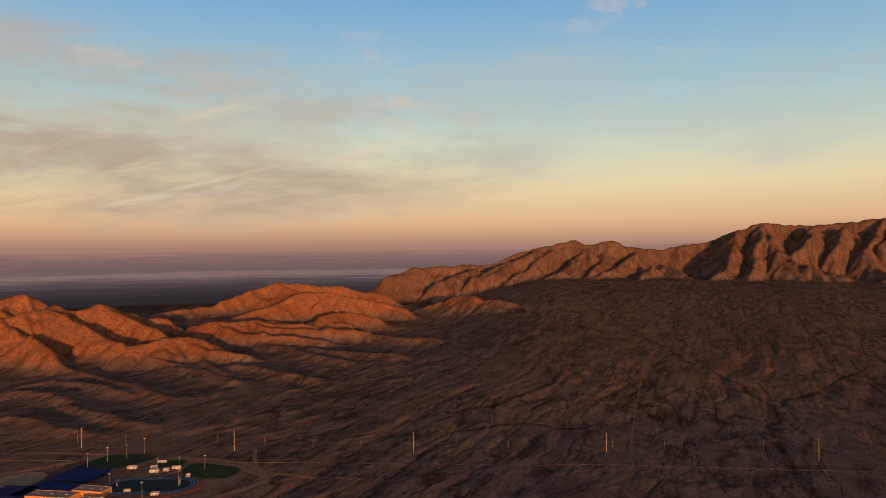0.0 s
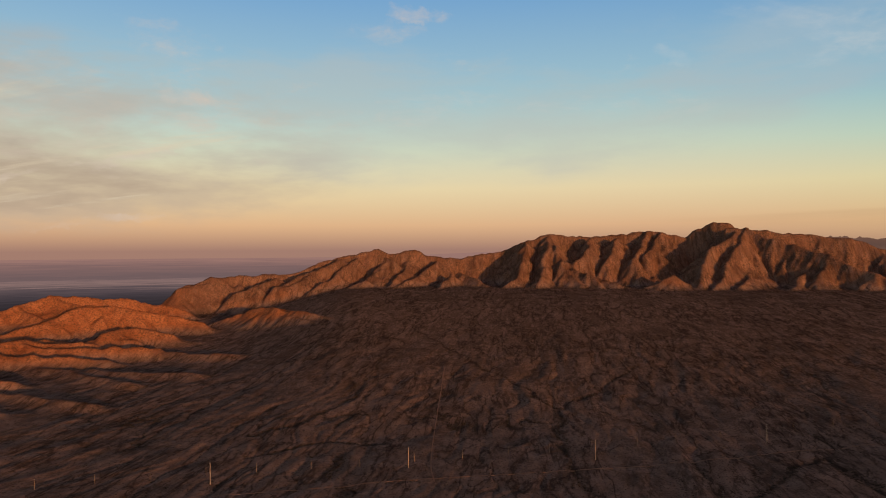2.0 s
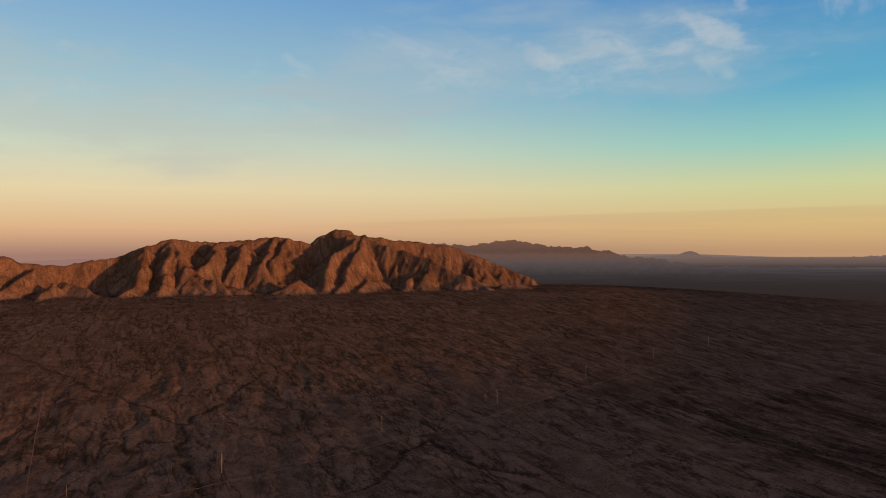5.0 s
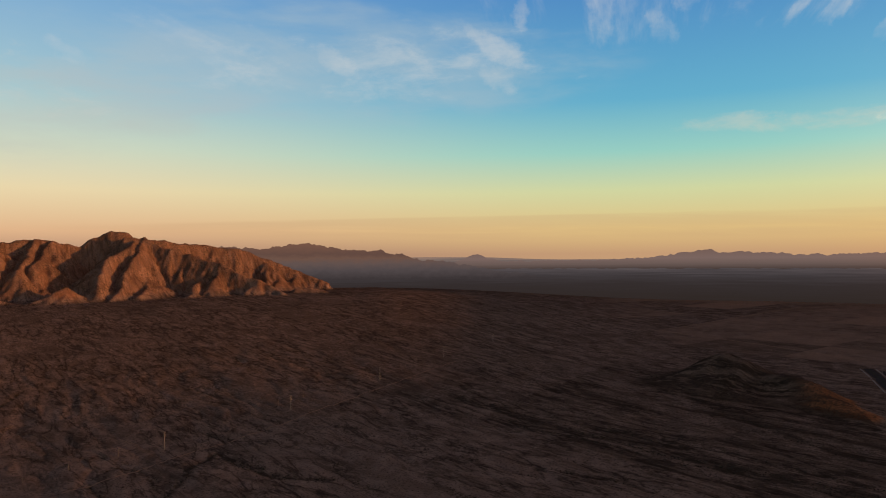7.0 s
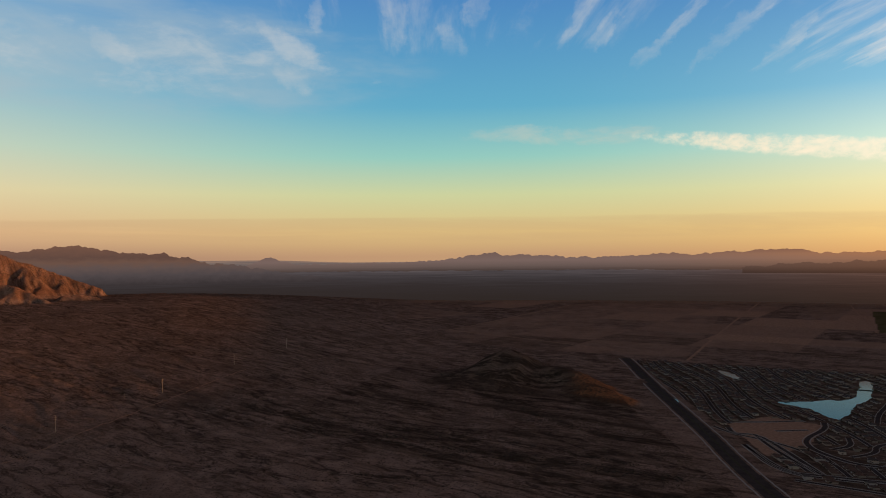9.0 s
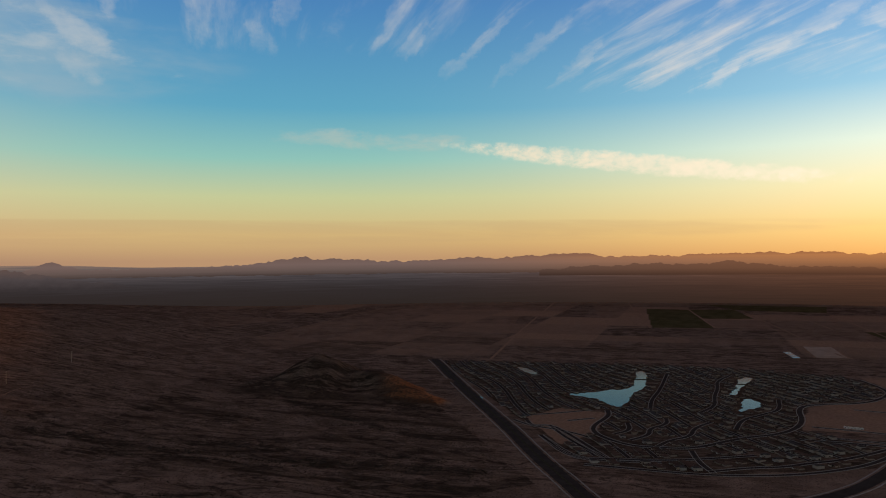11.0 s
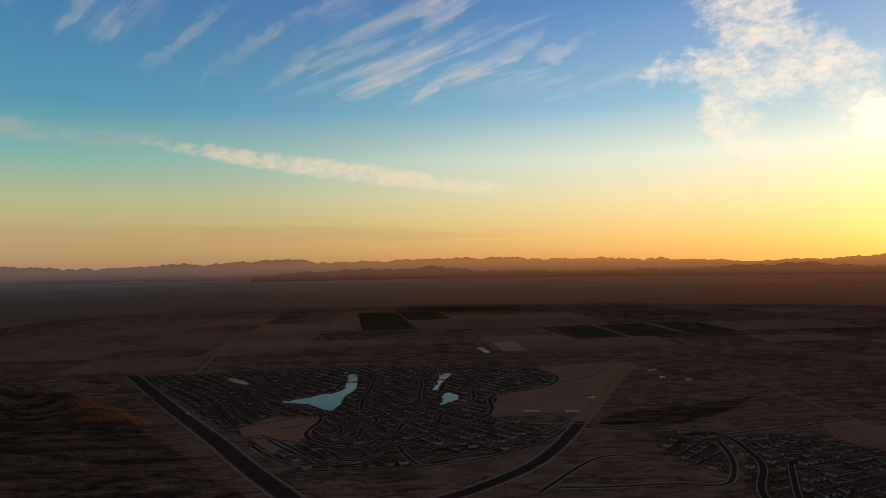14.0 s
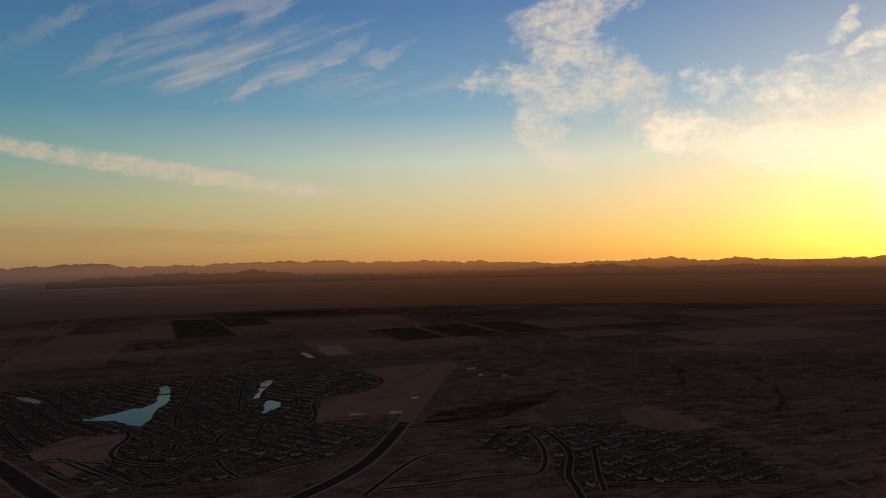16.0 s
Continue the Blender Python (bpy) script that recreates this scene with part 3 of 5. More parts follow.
# land use in plan
TOWN = [(2502, 1110), (2644, 393), (2652, 15), (2600, -277), (2329, -341), (2227, -301), (2114, -130), (1953, -113), (1784, -96), (1670, -260), (1647, -274), (1520, -203), (1461, -99), (1361, 80), (1353, 305), (1604, 484), (1984, 755)]
TOWN2 = [(1616, -497), (1498, -576), (1382, -573), (1241, -508), (1120, -487), (1053, -851), (1132, -907), (1355, -934), (1440, -840), (1560, -815), (1571, -604)]
TOWN3 = [(1572, -469), (1503, -552), (1389, -539), (1285, -501), (1341, -468), (1454, -434)]
BASIN = [(1667, -863), (1700, -957), (1447, -999), (1426, -931), (1458, -845), (1552, -830)]
BARE = [(2635, 2138), (3223, 2150), (3767, 2177), (4266, 1811), (4441, 1345), (3365, 1115), (2653, 965), (2477, 1564), (2462, 1894)]
CROPS = [
    [(4278, 579), (4283, 345), (3639, 173), (3593, 459)],
    [(4282, 335), (4332, 103), (3984, 0), (3944, 243)],
    [(3629, -454), (3650, -714), (3263, -816), (3240, -567)],
    [(3647, -740), (3667, -990), (3278, -1092), (3263, -840)],
    [(3692, -1023), (3635, -1264), (3291, -1363), (3259, -1131)],
    [(4530, 266), (4502, -380), (4252, -360), (4293, 68)],
]
FALLOW = [
    [(3930, 237), (3970, -6), (3651, -96), (3633, 163)],
    [(3988, -189), (4025, -356), (3691, -495), (3629, -264)],
    [(4147, -12), (4188, -179), (4007, -241), (3682, -337), (3658, -152)],
    [(3579, 696), (3585, 478), (4581, 735), (4539, 961)],
]
BRUSH = [(1746, -366), (1831, -450), (1865, -563), (1989, -838), (1813, -706), (1651, -497), (1689, -347)]
LOTS = [(1686, 523), (1828, 472), (1812, 346), (1601, 333), (1468, 380)]
GRADED = [(2603, -307), (2694, -660), (2585, -677), (1820, -323), (1784, -96), (2071, -128), (2231, -326), (2416, -362)]
PAD = [(3212, -188), (3222, -281), (2986, -329), (2969, -203)]
LAKES = {
    "small": [(2449, 797), (2454, 759), (2320, 666), (2305, 693)],
    "wide": [(2010, 515), (2056, 443), (2128, 387), (2164, 339), (2340, 352), (2506, 375), (2511, 339), (2323, 315), (2189, 301), (2119, 325), (2005, 319), (1880, 323), (1898, 349), (1947, 381), (1990, 422)],
    "narrow": [(2487, 44), (2493, -0), (2409, 15), (2308, 32), (2168, 47), (2165, 66), (2274, 56)],
    "short": [(2134, 30), (2088, -15), (2006, -11), (1987, 13), (1940, 25), (1945, 40), (2016, 29)],
}
FLAT = [(2860, 1282), (2875, -1163), (1000, -1100), (900, -420), (900, 190), (1080, 290)]
SCHOOL = (-1000.0, 745.0)
WASHES = [
    [(-1231, 2332), (-1039, 2540), (-868, 2730), (-862, 2882), (-991, 3042)],
    [(-862, 2882), (-711, 2688), (-579, 2475), (-499, 2352), (-347, 2115), (-193, 1902), (-94, 1730), (-62, 1452), (-39, 1267), (-8, 1175)],
    [(-86, 1711), (52, 2031), (128, 2204)],
    [(-729, 1381), (-651, 1508), (-618, 1812), (-676, 2288)],
    [(-652, 1234), (-562, 1348), (-432, 1389)],
    [(174, 1126), (247, 1209), (393, 1408), (441, 1447), (445, 1254), (482, 1187), (527, 1153)],
    [(1019, 1649), (1068, 1317), (1105, 990), (1149, 753), (1180, 560)],
    [(1169, 1723), (1135, 1378), (1180, 1131), (1235, 943), (1256, 712), (1264, 554)],
    [(1888, 1623), (1719, 1311), (1599, 1115), (1510, 921), (1449, 760), (1414, 619)],
    [(1104, 1584), (1112, 1221), (1156, 921), (1193, 673), (1223, 465)],
    [(2304, -2112), (2295, -1893), (2315, -1585), (2276, -1409), (2389, -1078)],
    [(2265, -1645), (2173, -1596), (1852, -1462), (1651, -1339), (1495, -1208)],
    [(2276, -1409), (2132, -1330), (1882, -1188), (1681, -1092), (1508, -1044), (1366, -1005)],
    [(1726, -345), (1760, -442), (1942, -589), (2015, -773)],
]


def wash_fields(x, y):
    """Distance-like fields to the large and the small dry washes, which run down the plain side by side."""
    wx = x + 55 * fbm(x / 240, y / 300, 3, 31) + 9 * fbm(x / 40, y / 40, 2, 35)
    wy = y + 60 * fbm(x / 240, y / 240, 3, 41)
    a = radians(5)
    u, v = wx * math.cos(a) + wy * math.sin(a), -wx * math.sin(a) + wy * math.cos(a)
    return np.abs(fbm(u / 120, v / 620, 3, 51)), np.abs(fbm(u / 46, v / 210, 3, 61)), np.abs(fbm(u / 17, v / 64, 2, 63))


def named_wash(x, y):
    qx, qy = x + 26 * fbm(x / 90, y / 90, 3, 71), y + 26 * fbm(x / 90, y / 90, 3, 72)
    out = np.zeros(np.shape(x))
    for line in WASHES:
        d = path_distance(qx, qy, line)
        wide = 20 if line[0] in ((1888, 1623), (1104, 1584)) else 10
        out = np.maximum(out, np.clip(1.15 - d / (wide + 7 * fbm(x / 60, y / 60, 2, 75)), 0, 1))
    return out


def wash_lines(x, y, fields=None):
    """0 to 1: how near a point is to one of the many dry washes that run down the plain."""
    r = np.hypot(x, y)
    n1, n2, n3 = fields or wash_fields(x, y)
    depth = 0.6 + 0.4 * smooth(fbm(x / 300, y / 420, 2, 66), -0.35, 0.4)
    broken = smooth(fbm(x / 60, y / 90, 3, 67), -0.45, 0.3)
    veins = np.maximum(np.clip(1 - n3 / 0.12, 0, 1) * 0.22 * broken, np.maximum((1 - n1 / 0.05) * (0.45 + 0.55 * broken), (1 - n2 / 0.07) * 0.6 * broken)) * depth
    out = np.clip(veins, 0, 1) * (1 - smooth(r, 2600, 3900))
    out = np.maximum(out, 0.85 * named_wash(x, y))
    # far off the plain shows as long level streaks
    az = np.arctan2(-x, y)
    far = np.abs(fbm(az * 14 + 2 * fbm(x / 400, y / 400, 2, 82), r / 34, 3, 81))
    return np.maximum(out, np.clip(1 - far / 0.16, 0, 1) * 0.45 * smooth(r, 2300, 3300) * (1 - smooth(r, 4300, 4700)))


def land_flatness(x, y):
    """1 in the open desert, 0 on built land."""
    f = np.ones(np.shape(x))
    f = np.minimum(f, smooth(path_distance(x, y, FLAT + FLAT[:1]), 0, 70))
    f[inside(x, y, FLAT)] = 0.0
    return np.minimum(f, smooth(np.hypot(x - SCHOOL[0], y - SCHOOL[1]), 190, 320))


def uplands(x, y):
    """The ridges and spurs before wind and water have worked on them."""
    out = np.zeros(np.shape(x))
    wx = x + 22 * fbm(x / 130, y / 130, 3, 11) + 7 * fbm(x / 28, y / 28, 2, 12)
    wy = y + 22 * fbm(x / 130, y / 130, 3, 13) + 7 * fbm(x / 28, y / 28, 2, 14)
    for (ax, ay, ah), (bx, by, bh), slope, tail, soft_top in RIDGES:
        reach = max(ah, bh) / slope * tail + 45
        cols_ = np.nonzero((x[0] > min(ax, bx) - reach) & (x[0] < max(ax, bx) + reach))[0]
        rows_ = np.nonzero((y[:, 0] > min(ay, by) - reach) & (y[:, 0] < max(ay, by) + reach))[0]
        if len(rows_) == 0 or len(cols_) == 0:
            continue
        sel = (slice(rows_[0], rows_[-1] + 1), slice(cols_[0], cols_[-1] + 1))
        d, t = segment_distance(wx[sel], wy[sel], ax, ay, bx, by)
        h = ah + (bh - ah) * t
        out[sel] = np.maximum(out[sel], h * np.maximum(0, 1 - (np.sqrt(d * d + soft_top * soft_top) - soft_top) * slope / (h * tail)) ** tail)
    return out


def worn(h, cell, steps, bite, creep):
    """Running water cuts a branching net of valleys into a height field, and loose slopes creep."""
    nr, nc = h.shape
    ids = np.arange(nr * nc).reshape(nr, nc)
    way = [(i, j, math.hypot(i, j)) for i in (-1, 0, 1) for j in (-1, 0, 1) if i or j]
    for _ in range(steps):
        best, to, gap = np.zeros((nr, nc)), ids.copy(), np.ones((nr, nc))
        pad = np.pad(h, 1, mode="edge")
        pid = np.pad(ids, 1, mode="edge")
        for i, j, far in way:
            fall = (h - pad[1 + i:1 + i + nr, 1 + j:1 + j + nc]) / far
            more = fall > best
            best = np.where(more, fall, best)
            to = np.where(more, pid[1 + i:1 + i + nr, 1 + j:1 + j + nc], to)
            gap = np.where(more, far, gap)
        order = np.argsort(h.ravel(), kind="stable")
        order = order[h.ravel()[order] > 0.5].tolist()
        down, area = to.ravel().tolist(), [cell * cell] * (nr * nc)
        for k in reversed(order):
            if down[k] != k:
                area[down[k]] += area[k]
        cut = (bite * np.sqrt(np.array(area)) / (cell * gap.ravel())).tolist()
        z = h.ravel().tolist()
        for k in order:
            q = down[k]
            if q != k and z[q] < z[k]:
                z[k] = (z[k] + cut[k] * z[q]) / (1 + cut[k])
        h = np.array(z).reshape(nr, nc)
        pad = np.pad(h, 1, mode="edge")
        h = h + creep * (pad[:-2, 1:-1] + pad[2:, 1:-1] + pad[1:-1, :-2] + pad[1:-1, 2:] - 4 * h) * (h > 0.5)
    return h


UPLANDS = []
for x0, y0, x1, y1, cell, steps, bite, creep in ((-2750, 3250, 2250, 4740, 8.0, 42, 0.012, 0.006), (-3650, 650, -700, 3750, 8.0, 38, 0.012, 0.006), (1550, 650, 2500, 1850, 8.0, 14, 0.0015, 0.08)):
    px, py = np.meshgrid(np.arange(x0, x1, cell), np.arange(y0, y1, cell))
    start = uplands(px, py)
    start = np.maximum(0, start + smooth(start, 2, 40) * (22 * fbm(px / 110, py / 110, 5, 21) + 6 * fbm(px / 22, py / 22, 2, 22)))
    UPLANDS.append((x0, y0, cell, start, worn(start, cell, steps, bite, creep)))


def sampled(grid, x0, y0, cell, x, y):
    """A height field read between its posts; nothing outside it."""
    nr, nc = grid.shape
    u, v = (x - x0) / cell, (y - y0) / cell
    ok = (u >= 0) & (v >= 0) & (u < nc - 1.001) & (v < nr - 1.001)
    u, v = np.clip(u, 0, nc - 1.001), np.clip(v, 0, nr - 1.001)
    i, j = v.astype(int), u.astype(int)
    fy, fx = v - i, u - j
    return ok * ((grid[i, j] * (1 - fx) + grid[i, j + 1] * fx) * (1 - fy) + (grid[i + 1, j] * (1 - fx) + grid[i + 1, j + 1] * fx) * fy)


# the crest keeps its height along the sky: what the water took there is given back
x0, y0, cell, start, now = UPLANDS[0]
az_try, r_try = np.meshgrid(np.arange(-26.0, 36.01, 0.2), np.arange(3700.0, 4690.0, 8.0))
tx, ty = -r_try * np.sin(np.radians(az_try)), r_try * np.cos(np.radians(az_try))
base = lift(r_try, az_try) - H
seen, kept = sampled(start, x0, y0, cell, tx, ty), sampled(now, x0, y0, cell, tx, ty)
top0 = ((seen + base) / r_try).max(axis=0)
row = ((kept + base) / r_try).argmax(axis=0)
col = np.arange(len(row))
want = top0 * r_try[row, col] - base[row, col]
give = np.clip(want / np.maximum(kept[row, col], 5.0), 1.0, 1.8)
give = np.convolve(np.pad(give, 2, mode="edge"), np.ones(5) / 5, mode="valid")
px, py = np.meshgrid(x0 + cell * np.arange(now.shape[1]), y0 + cell * np.arange(now.shape[0]))
UPLANDS[0] = (x0, y0, cell, start, now * np.interp(np.degrees(np.arctan2(-px, py)), az_try[0], give))


def hills(x, y):
    """Height of the hills over the plain."""
    out = np.zeros(np.shape(x))
    for x0_, y0_, cell_, _, grid in UPLANDS:
        out = np.maximum(out, sampled(grid, x0_, y0_, cell_, x, y))
    return out + smooth(out, 2, 40) * (2.2 * fbm(x / 26, y / 26, 3, 23))


def land(x, y):
    """Height of the ground, and its land use: scrub, crop, graded earth, bare rock."""
    x, y = np.asarray(x, float), np.asarray(y, float)
    r = np.hypot(x, y)
    hill = hills(x, y)
    open_land = land_flatness(x, y)
    fields = wash_fields(x, y)
    wash = wash_lines(x, y, fields) * open_land
    plain = 1 - smooth(hill, 3, 25)
    swell = 4.6 * smooth(fields[0], 0.0, 0.5) + 1.8 * smooth(fields[1], 0.0, 0.4) + 0.5 * smooth(fields[2], 0.0, 0.4) - 3.6
    relief = (0.85 * swell + 2.4 * fbm(x / 180, y / 260, 3, 5) - 2.0 * wash) * open_land * plain * np.clip(r / 1500, 0.5, 1.0) * (1 - 0.85 * smooth(r, 1700, 3000))
    valley_drop = 26 * smooth(r, 3900, 4400) * smooth(np.degrees(np.arctan2(-x, y)), 14, 26) * (1 - smooth(hill, 1, 8))
    az = np.degrees(np.arctan2(-x, y))
    behind = 1 - smooth(az, -142, -138) + smooth(az, 66, 80)
    z = lift(r, az) * (1 - np.clip(behind, 0, 1)) + hill + relief - valley_drop - 220 * smooth(r, 4630, 4670) * smooth(-az, 29, 35) - 240 * smooth(r - 4300 + 130 * smooth(az, 33, 38), 0, 90) * smooth(az, 27, 29.5) * (1 - smooth(hill, 1, 8))
    return z, wash * plain, hill


def ground_z(x, y):
    return float(land(np.array([x]), np.array([y]))[0][0])


# the sheet: fine where it is seen, coarse behind
az_cols = np.concatenate([np.arange(-140, 64.01, 0.13), np.arange(66, 219, 3.0)])
rows = [0.0, 60, 130, 220, 330, 460, 600, 740, 860, 950]
r = 1000.0
while r < 4690:
    rows.append(r)
    r += min(9.0, max(2.4, r * r / H * 0.00085))
rows += [4695.0, 4700.0]
r_rows = np.array(rows)
AZ, RR = np.meshgrid(np.radians(az_cols), r_rows)
GX, GY = -RR * np.sin(AZ), RR * np.cos(AZ)
GZ, SCRUB_SHADE, HILL = land(GX, GY)
crop, graded = np.zeros(GX.shape), np.zeros(GX.shape)
ragged_x, ragged_y = GX + 9 * fbm(GX / 40, GY / 40, 3, 91), GY + 9 * fbm(GX / 40, GY / 40, 3, 92)
for poly, amount in ((LOTS, 1.0), (GRADED, 0.8), (PAD, 1.3), (BASIN, 0.7), (BARE, 0.5), *((f, 0.45) for f in FALLOW)):
    graded[inside(ragged_x, ragged_y, poly)] = amount
graded *= 0.75 + 0.5 * value_noise(GX / 70, GY / 70, 93)
# a patchwork of farm plots far out on the plain
TRUE = RR + FAR1 * np.maximum(RR - FAR0, 0) ** 2
px_, py_ = -TRUE * np.sin(AZ) + 0.08 * TRUE * np.cos(AZ), TRUE * np.cos(AZ) + 0.08 * TRUE * np.sin(AZ)
plots = lattice(np.floor(px_ / 520), np.floor(py_ / 430), 95) * 0.6 + lattice(np.floor(px_ / 1700), np.floor(py_ / 1300), 96) * 0.4
graded[inside(ragged_x, ragged_y, BARE)] *= 0.55 + 0.9 * plots[inside(ragged_x, ragged_y, BARE)]
farm = smooth(RR, 2850, 3150) * smooth(-np.degrees(AZ), 40, 56) * (1 - smooth(HILL, 1, 8))
graded = np.maximum(graded, farm * smooth(plots, 0.25, 0.85) * 0.9)
SCRUB_SHADE = np.clip(SCRUB_SHADE * (1 - 0.6 * farm) + farm * smooth(plots, 0.35, 0.0) * 0.7, 0, 1)
# far rim painted paler, in place of the light and haze missing there
rim_lighten = farm * smooth(RR, 4350, 4650)
graded = np.maximum(graded, 0.75 * rim_lighten * (0.7 + 0.5 * plots))
SCRUB_SHADE = SCRUB_SHADE * (1 - 0.85 * rim_lighten)
# valley beyond the foothills: painted darker in place of shade, with pale strips
valley = smooth(RR, 3650, 3950) * smooth(np.degrees(AZ), 25, 33) * (1 - smooth(HILL, 1, 8))
SCRUB_SHADE = np.maximum(SCRUB_SHADE, 0.55 * valley)
strips = smooth(fbm(np.degrees(AZ) / 9, TRUE / 300, 3, 97), 0.12, 0.3) * smooth(TRUE, 5000, 5800)
graded = np.maximum(graded, valley * strips)
SCRUB_SHADE = SCRUB_SHADE * (1 - valley * strips)
for poly in CROPS:
    crop[inside(GX, GY, poly)] = 1.0
graded *= 1 - crop
far_range = smooth(RR, 3800, 3950) * (1 - smooth(np.degrees(AZ), 31, 35))
# rock colour is dulled on the far range, standing in for haze
rock = smooth(HILL, 4, 40) * (1 - 0.6 * far_range)
# the small hill by the town: its shaded side painted dark, its sunlit end red
knoll = smooth(-np.degrees(AZ), 44, 48) * (1 - smooth(RR, 2700, 2900))
sunlit_end = smooth(-np.degrees(AZ), 60.0, 62.5)
shaded_side = smooth(HILL, 2, 7) * knoll * (1 - sunlit_end)
rock = rock * (1 - knoll) + knoll * sunlit_end * smooth(HILL, 1.5, 7)
SCRUB_SHADE = np.maximum(SCRUB_SHADE, shaded_side)
# brushy slopes of the high range
SCRUB_SHADE = np.maximum(SCRUB_SHADE, (0.26 + 0.2 * fbm(GX / 90, GY / 90, 3, 99)) * smooth(HILL, 12, 60) * far_range)
# the fan is painted darker towards the range, against the extra sunlight its slope catches
fan_shade = range_side(np.degrees(AZ)) * smooth(RR, 1300, 2600) * (1 - smooth(HILL, 1, 10))
SCRUB_SHADE = np.maximum(SCRUB_SHADE, fan_shade * (0.34 + 0.25 * fbm(GX / 130, GY / 200, 3, 89)))
# brushy ground below the small hill, and a thicket beside the graded strip
bushy = inside(ragged_x, ragged_y, [(1020, 1350), (1900, 1720), (2250, 1250), (1700, 760), (1200, 360), (1000, 520)])
SCRUB_SHADE[bushy] = np.maximum(SCRUB_SHADE[bushy], (0.25 + 0.75 * smooth(fbm(GX / 45, GY / 260, 3, 88), -0.2, 0.25))[bushy])
SCRUB_SHADE[inside(ragged_x, ragged_y, BRUSH)] = 1.0
# watered yards darken the town
for poly in (TOWN, TOWN2, TOWN3):
    yard = inside(GX, GY, poly) & (graded < 0.3)
    SCRUB_SHADE[yard] = np.maximum(SCRUB_SHADE[yard], 0.75)


def sheet(name, gx, gy, gz, material_, wrap=True):
    nr, nc = gx.shape
    mesh = bpy.data.meshes.new(name)
    idx = np.arange(nr * nc).reshape(nr, nc)
    nxt = np.roll(idx, -1, axis=1) if wrap else None
    a, b = (idx[:-1], nxt[:-1]) if wrap else (idx[:-1, :-1], idx[:-1, 1:])
    c, d = (nxt[1:], idx[1:]) if wrap else (idx[1:, 1:], idx[1:, :-1])
    faces = np.stack([a, d, c, b], -1).reshape(-1, 4)
    mesh.vertices.add(nr * nc)
    mesh.vertices.foreach_set("co", np.stack([gx, gy, gz], -1).astype(np.float32).ravel())
    mesh.loops.add(len(faces) * 4)
    mesh.loops.foreach_set("vertex_index", faces.astype(np.int32).ravel())
    mesh.polygons.add(len(faces))
    mesh.polygons.foreach_set("loop_start", np.arange(0, len(faces) * 4, 4, dtype=np.int32))
    mesh.polygons.foreach_set("use_smooth", np.ones(len(faces), bool))
    mesh.update(calc_edges=True)
    mesh.materials.append(material_)
    return new(name, mesh)


ground = tagged(sheet("ground", GX, GY, GZ, GROUND), "brown desert plain with scrubby dry washes and bare rocky hills", "ground", kind="structure")
layer = ground.data.attributes.new("land_use", "FLOAT_COLOR", "POINT")
layer.data.foreach_set("color", np.stack([SCRUB_SHADE, crop, graded, rock], -1).astype(np.float32).ravel())


# ---------------------------------------------------------------- shared builders
def part(name, bm, mat, parent=None, label="", m=None):
    mesh = bpy.data.meshes.new(name)
    bm.to_mesh(mesh)
    bm.free()
    mesh.materials.append(mat)
    ob = new(name, mesh)
    if m is not None:
        ob.matrix_basis = m
    if parent is not None:
        ob.parent = parent
    return tagged(ob, label)


def tube(bm, a, b, r0, r1, sides=8):
    """A tapered round bar from a to b."""
    a, b = Vector(a), Vector(b)
    turn = (b - a).to_track_quat("Z", "Y").to_matrix()
    rings = []
    for c, rad in ((a, r0), (b, r1)):
        rings.append([bm.verts.new(c + turn @ Vector((rad * math.cos(k * math.tau / sides), rad * math.sin(k * math.tau / sides), 0))) for k in range(sides)])
    for k in range(sides):
        bm.faces.new((rings[0][k], rings[0][(k + 1) % sides], rings[1][(k + 1) % sides], rings[1][k]))
    bm.faces.new(rings[0][::-1])
    bm.faces.new(rings[1])


def box(bm, x0, y0, z0, x1, y1, z1):
    v = [bm.verts.new((x, y, z)) for z in (z0, z1) for x, y in ((x0, y0), (x1, y0), (x1, y1), (x0, y1))]
    for f in ((3, 2, 1, 0), (4, 5, 6, 7), (0, 1, 5, 4), (1, 2, 6, 5), (2, 3, 7, 6), (3, 0, 4, 7)):
        bm.faces.new([v[i] for i in f])


def empty(name, x, y, z, turn=0.0):
    ob = new(name)
    ob.matrix_basis = pose(x, y, z, 0, 0, turn)
    return ob


# ---------------------------------------------------------------- power line
TALL = [(-1760, 575), (-1485, 705), (-1210, 832), (-940, 946), (-641, 1082), (-332, 1230), (0, 1345), (339, 1526), (670, 1664), (1012, 1823), (1345, 1975), (1680, 2130)]
line_dir = math.degrees(math.atan2(1345 - 946, 940))
pole = tagged(empty("transmission_pole", *TALL[0], ground_z(*TALL[0]), line_dir), "tall tan steel transmission pole with davit arms", "power pole", "poles of the power line")
bm = bmesh.new()
tube(bm, (0, 0, -2), (0, 0, 37), 0.75, 0.38, 12)
part("shaft", bm, STEEL, pole)
for z in (28.0, 32.0, 36.0):
    for s in (-1, 1):
        bm = bmesh.new()
        tube(bm, (0, 0, z), (0, s * 3.4, z + 0.7), 0.28, 0.14, 6)
        part("arm", bm, STEEL, pole)
        bm = bmesh.new()
        for k in range(4):
            tube(bm, (0, s * 3.3, z + 0.5 - k * 0.45), (0, s * 3.3, z + 0.1 - k * 0.45), 0.16, 0.16, 6)
        part("insulator", bm, WOOD, pole)
for x, y in TALL[1:]:
    copy_thing(pole, pose(x, y, ground_z(x, y), 0, 0, line_dir))
small = None
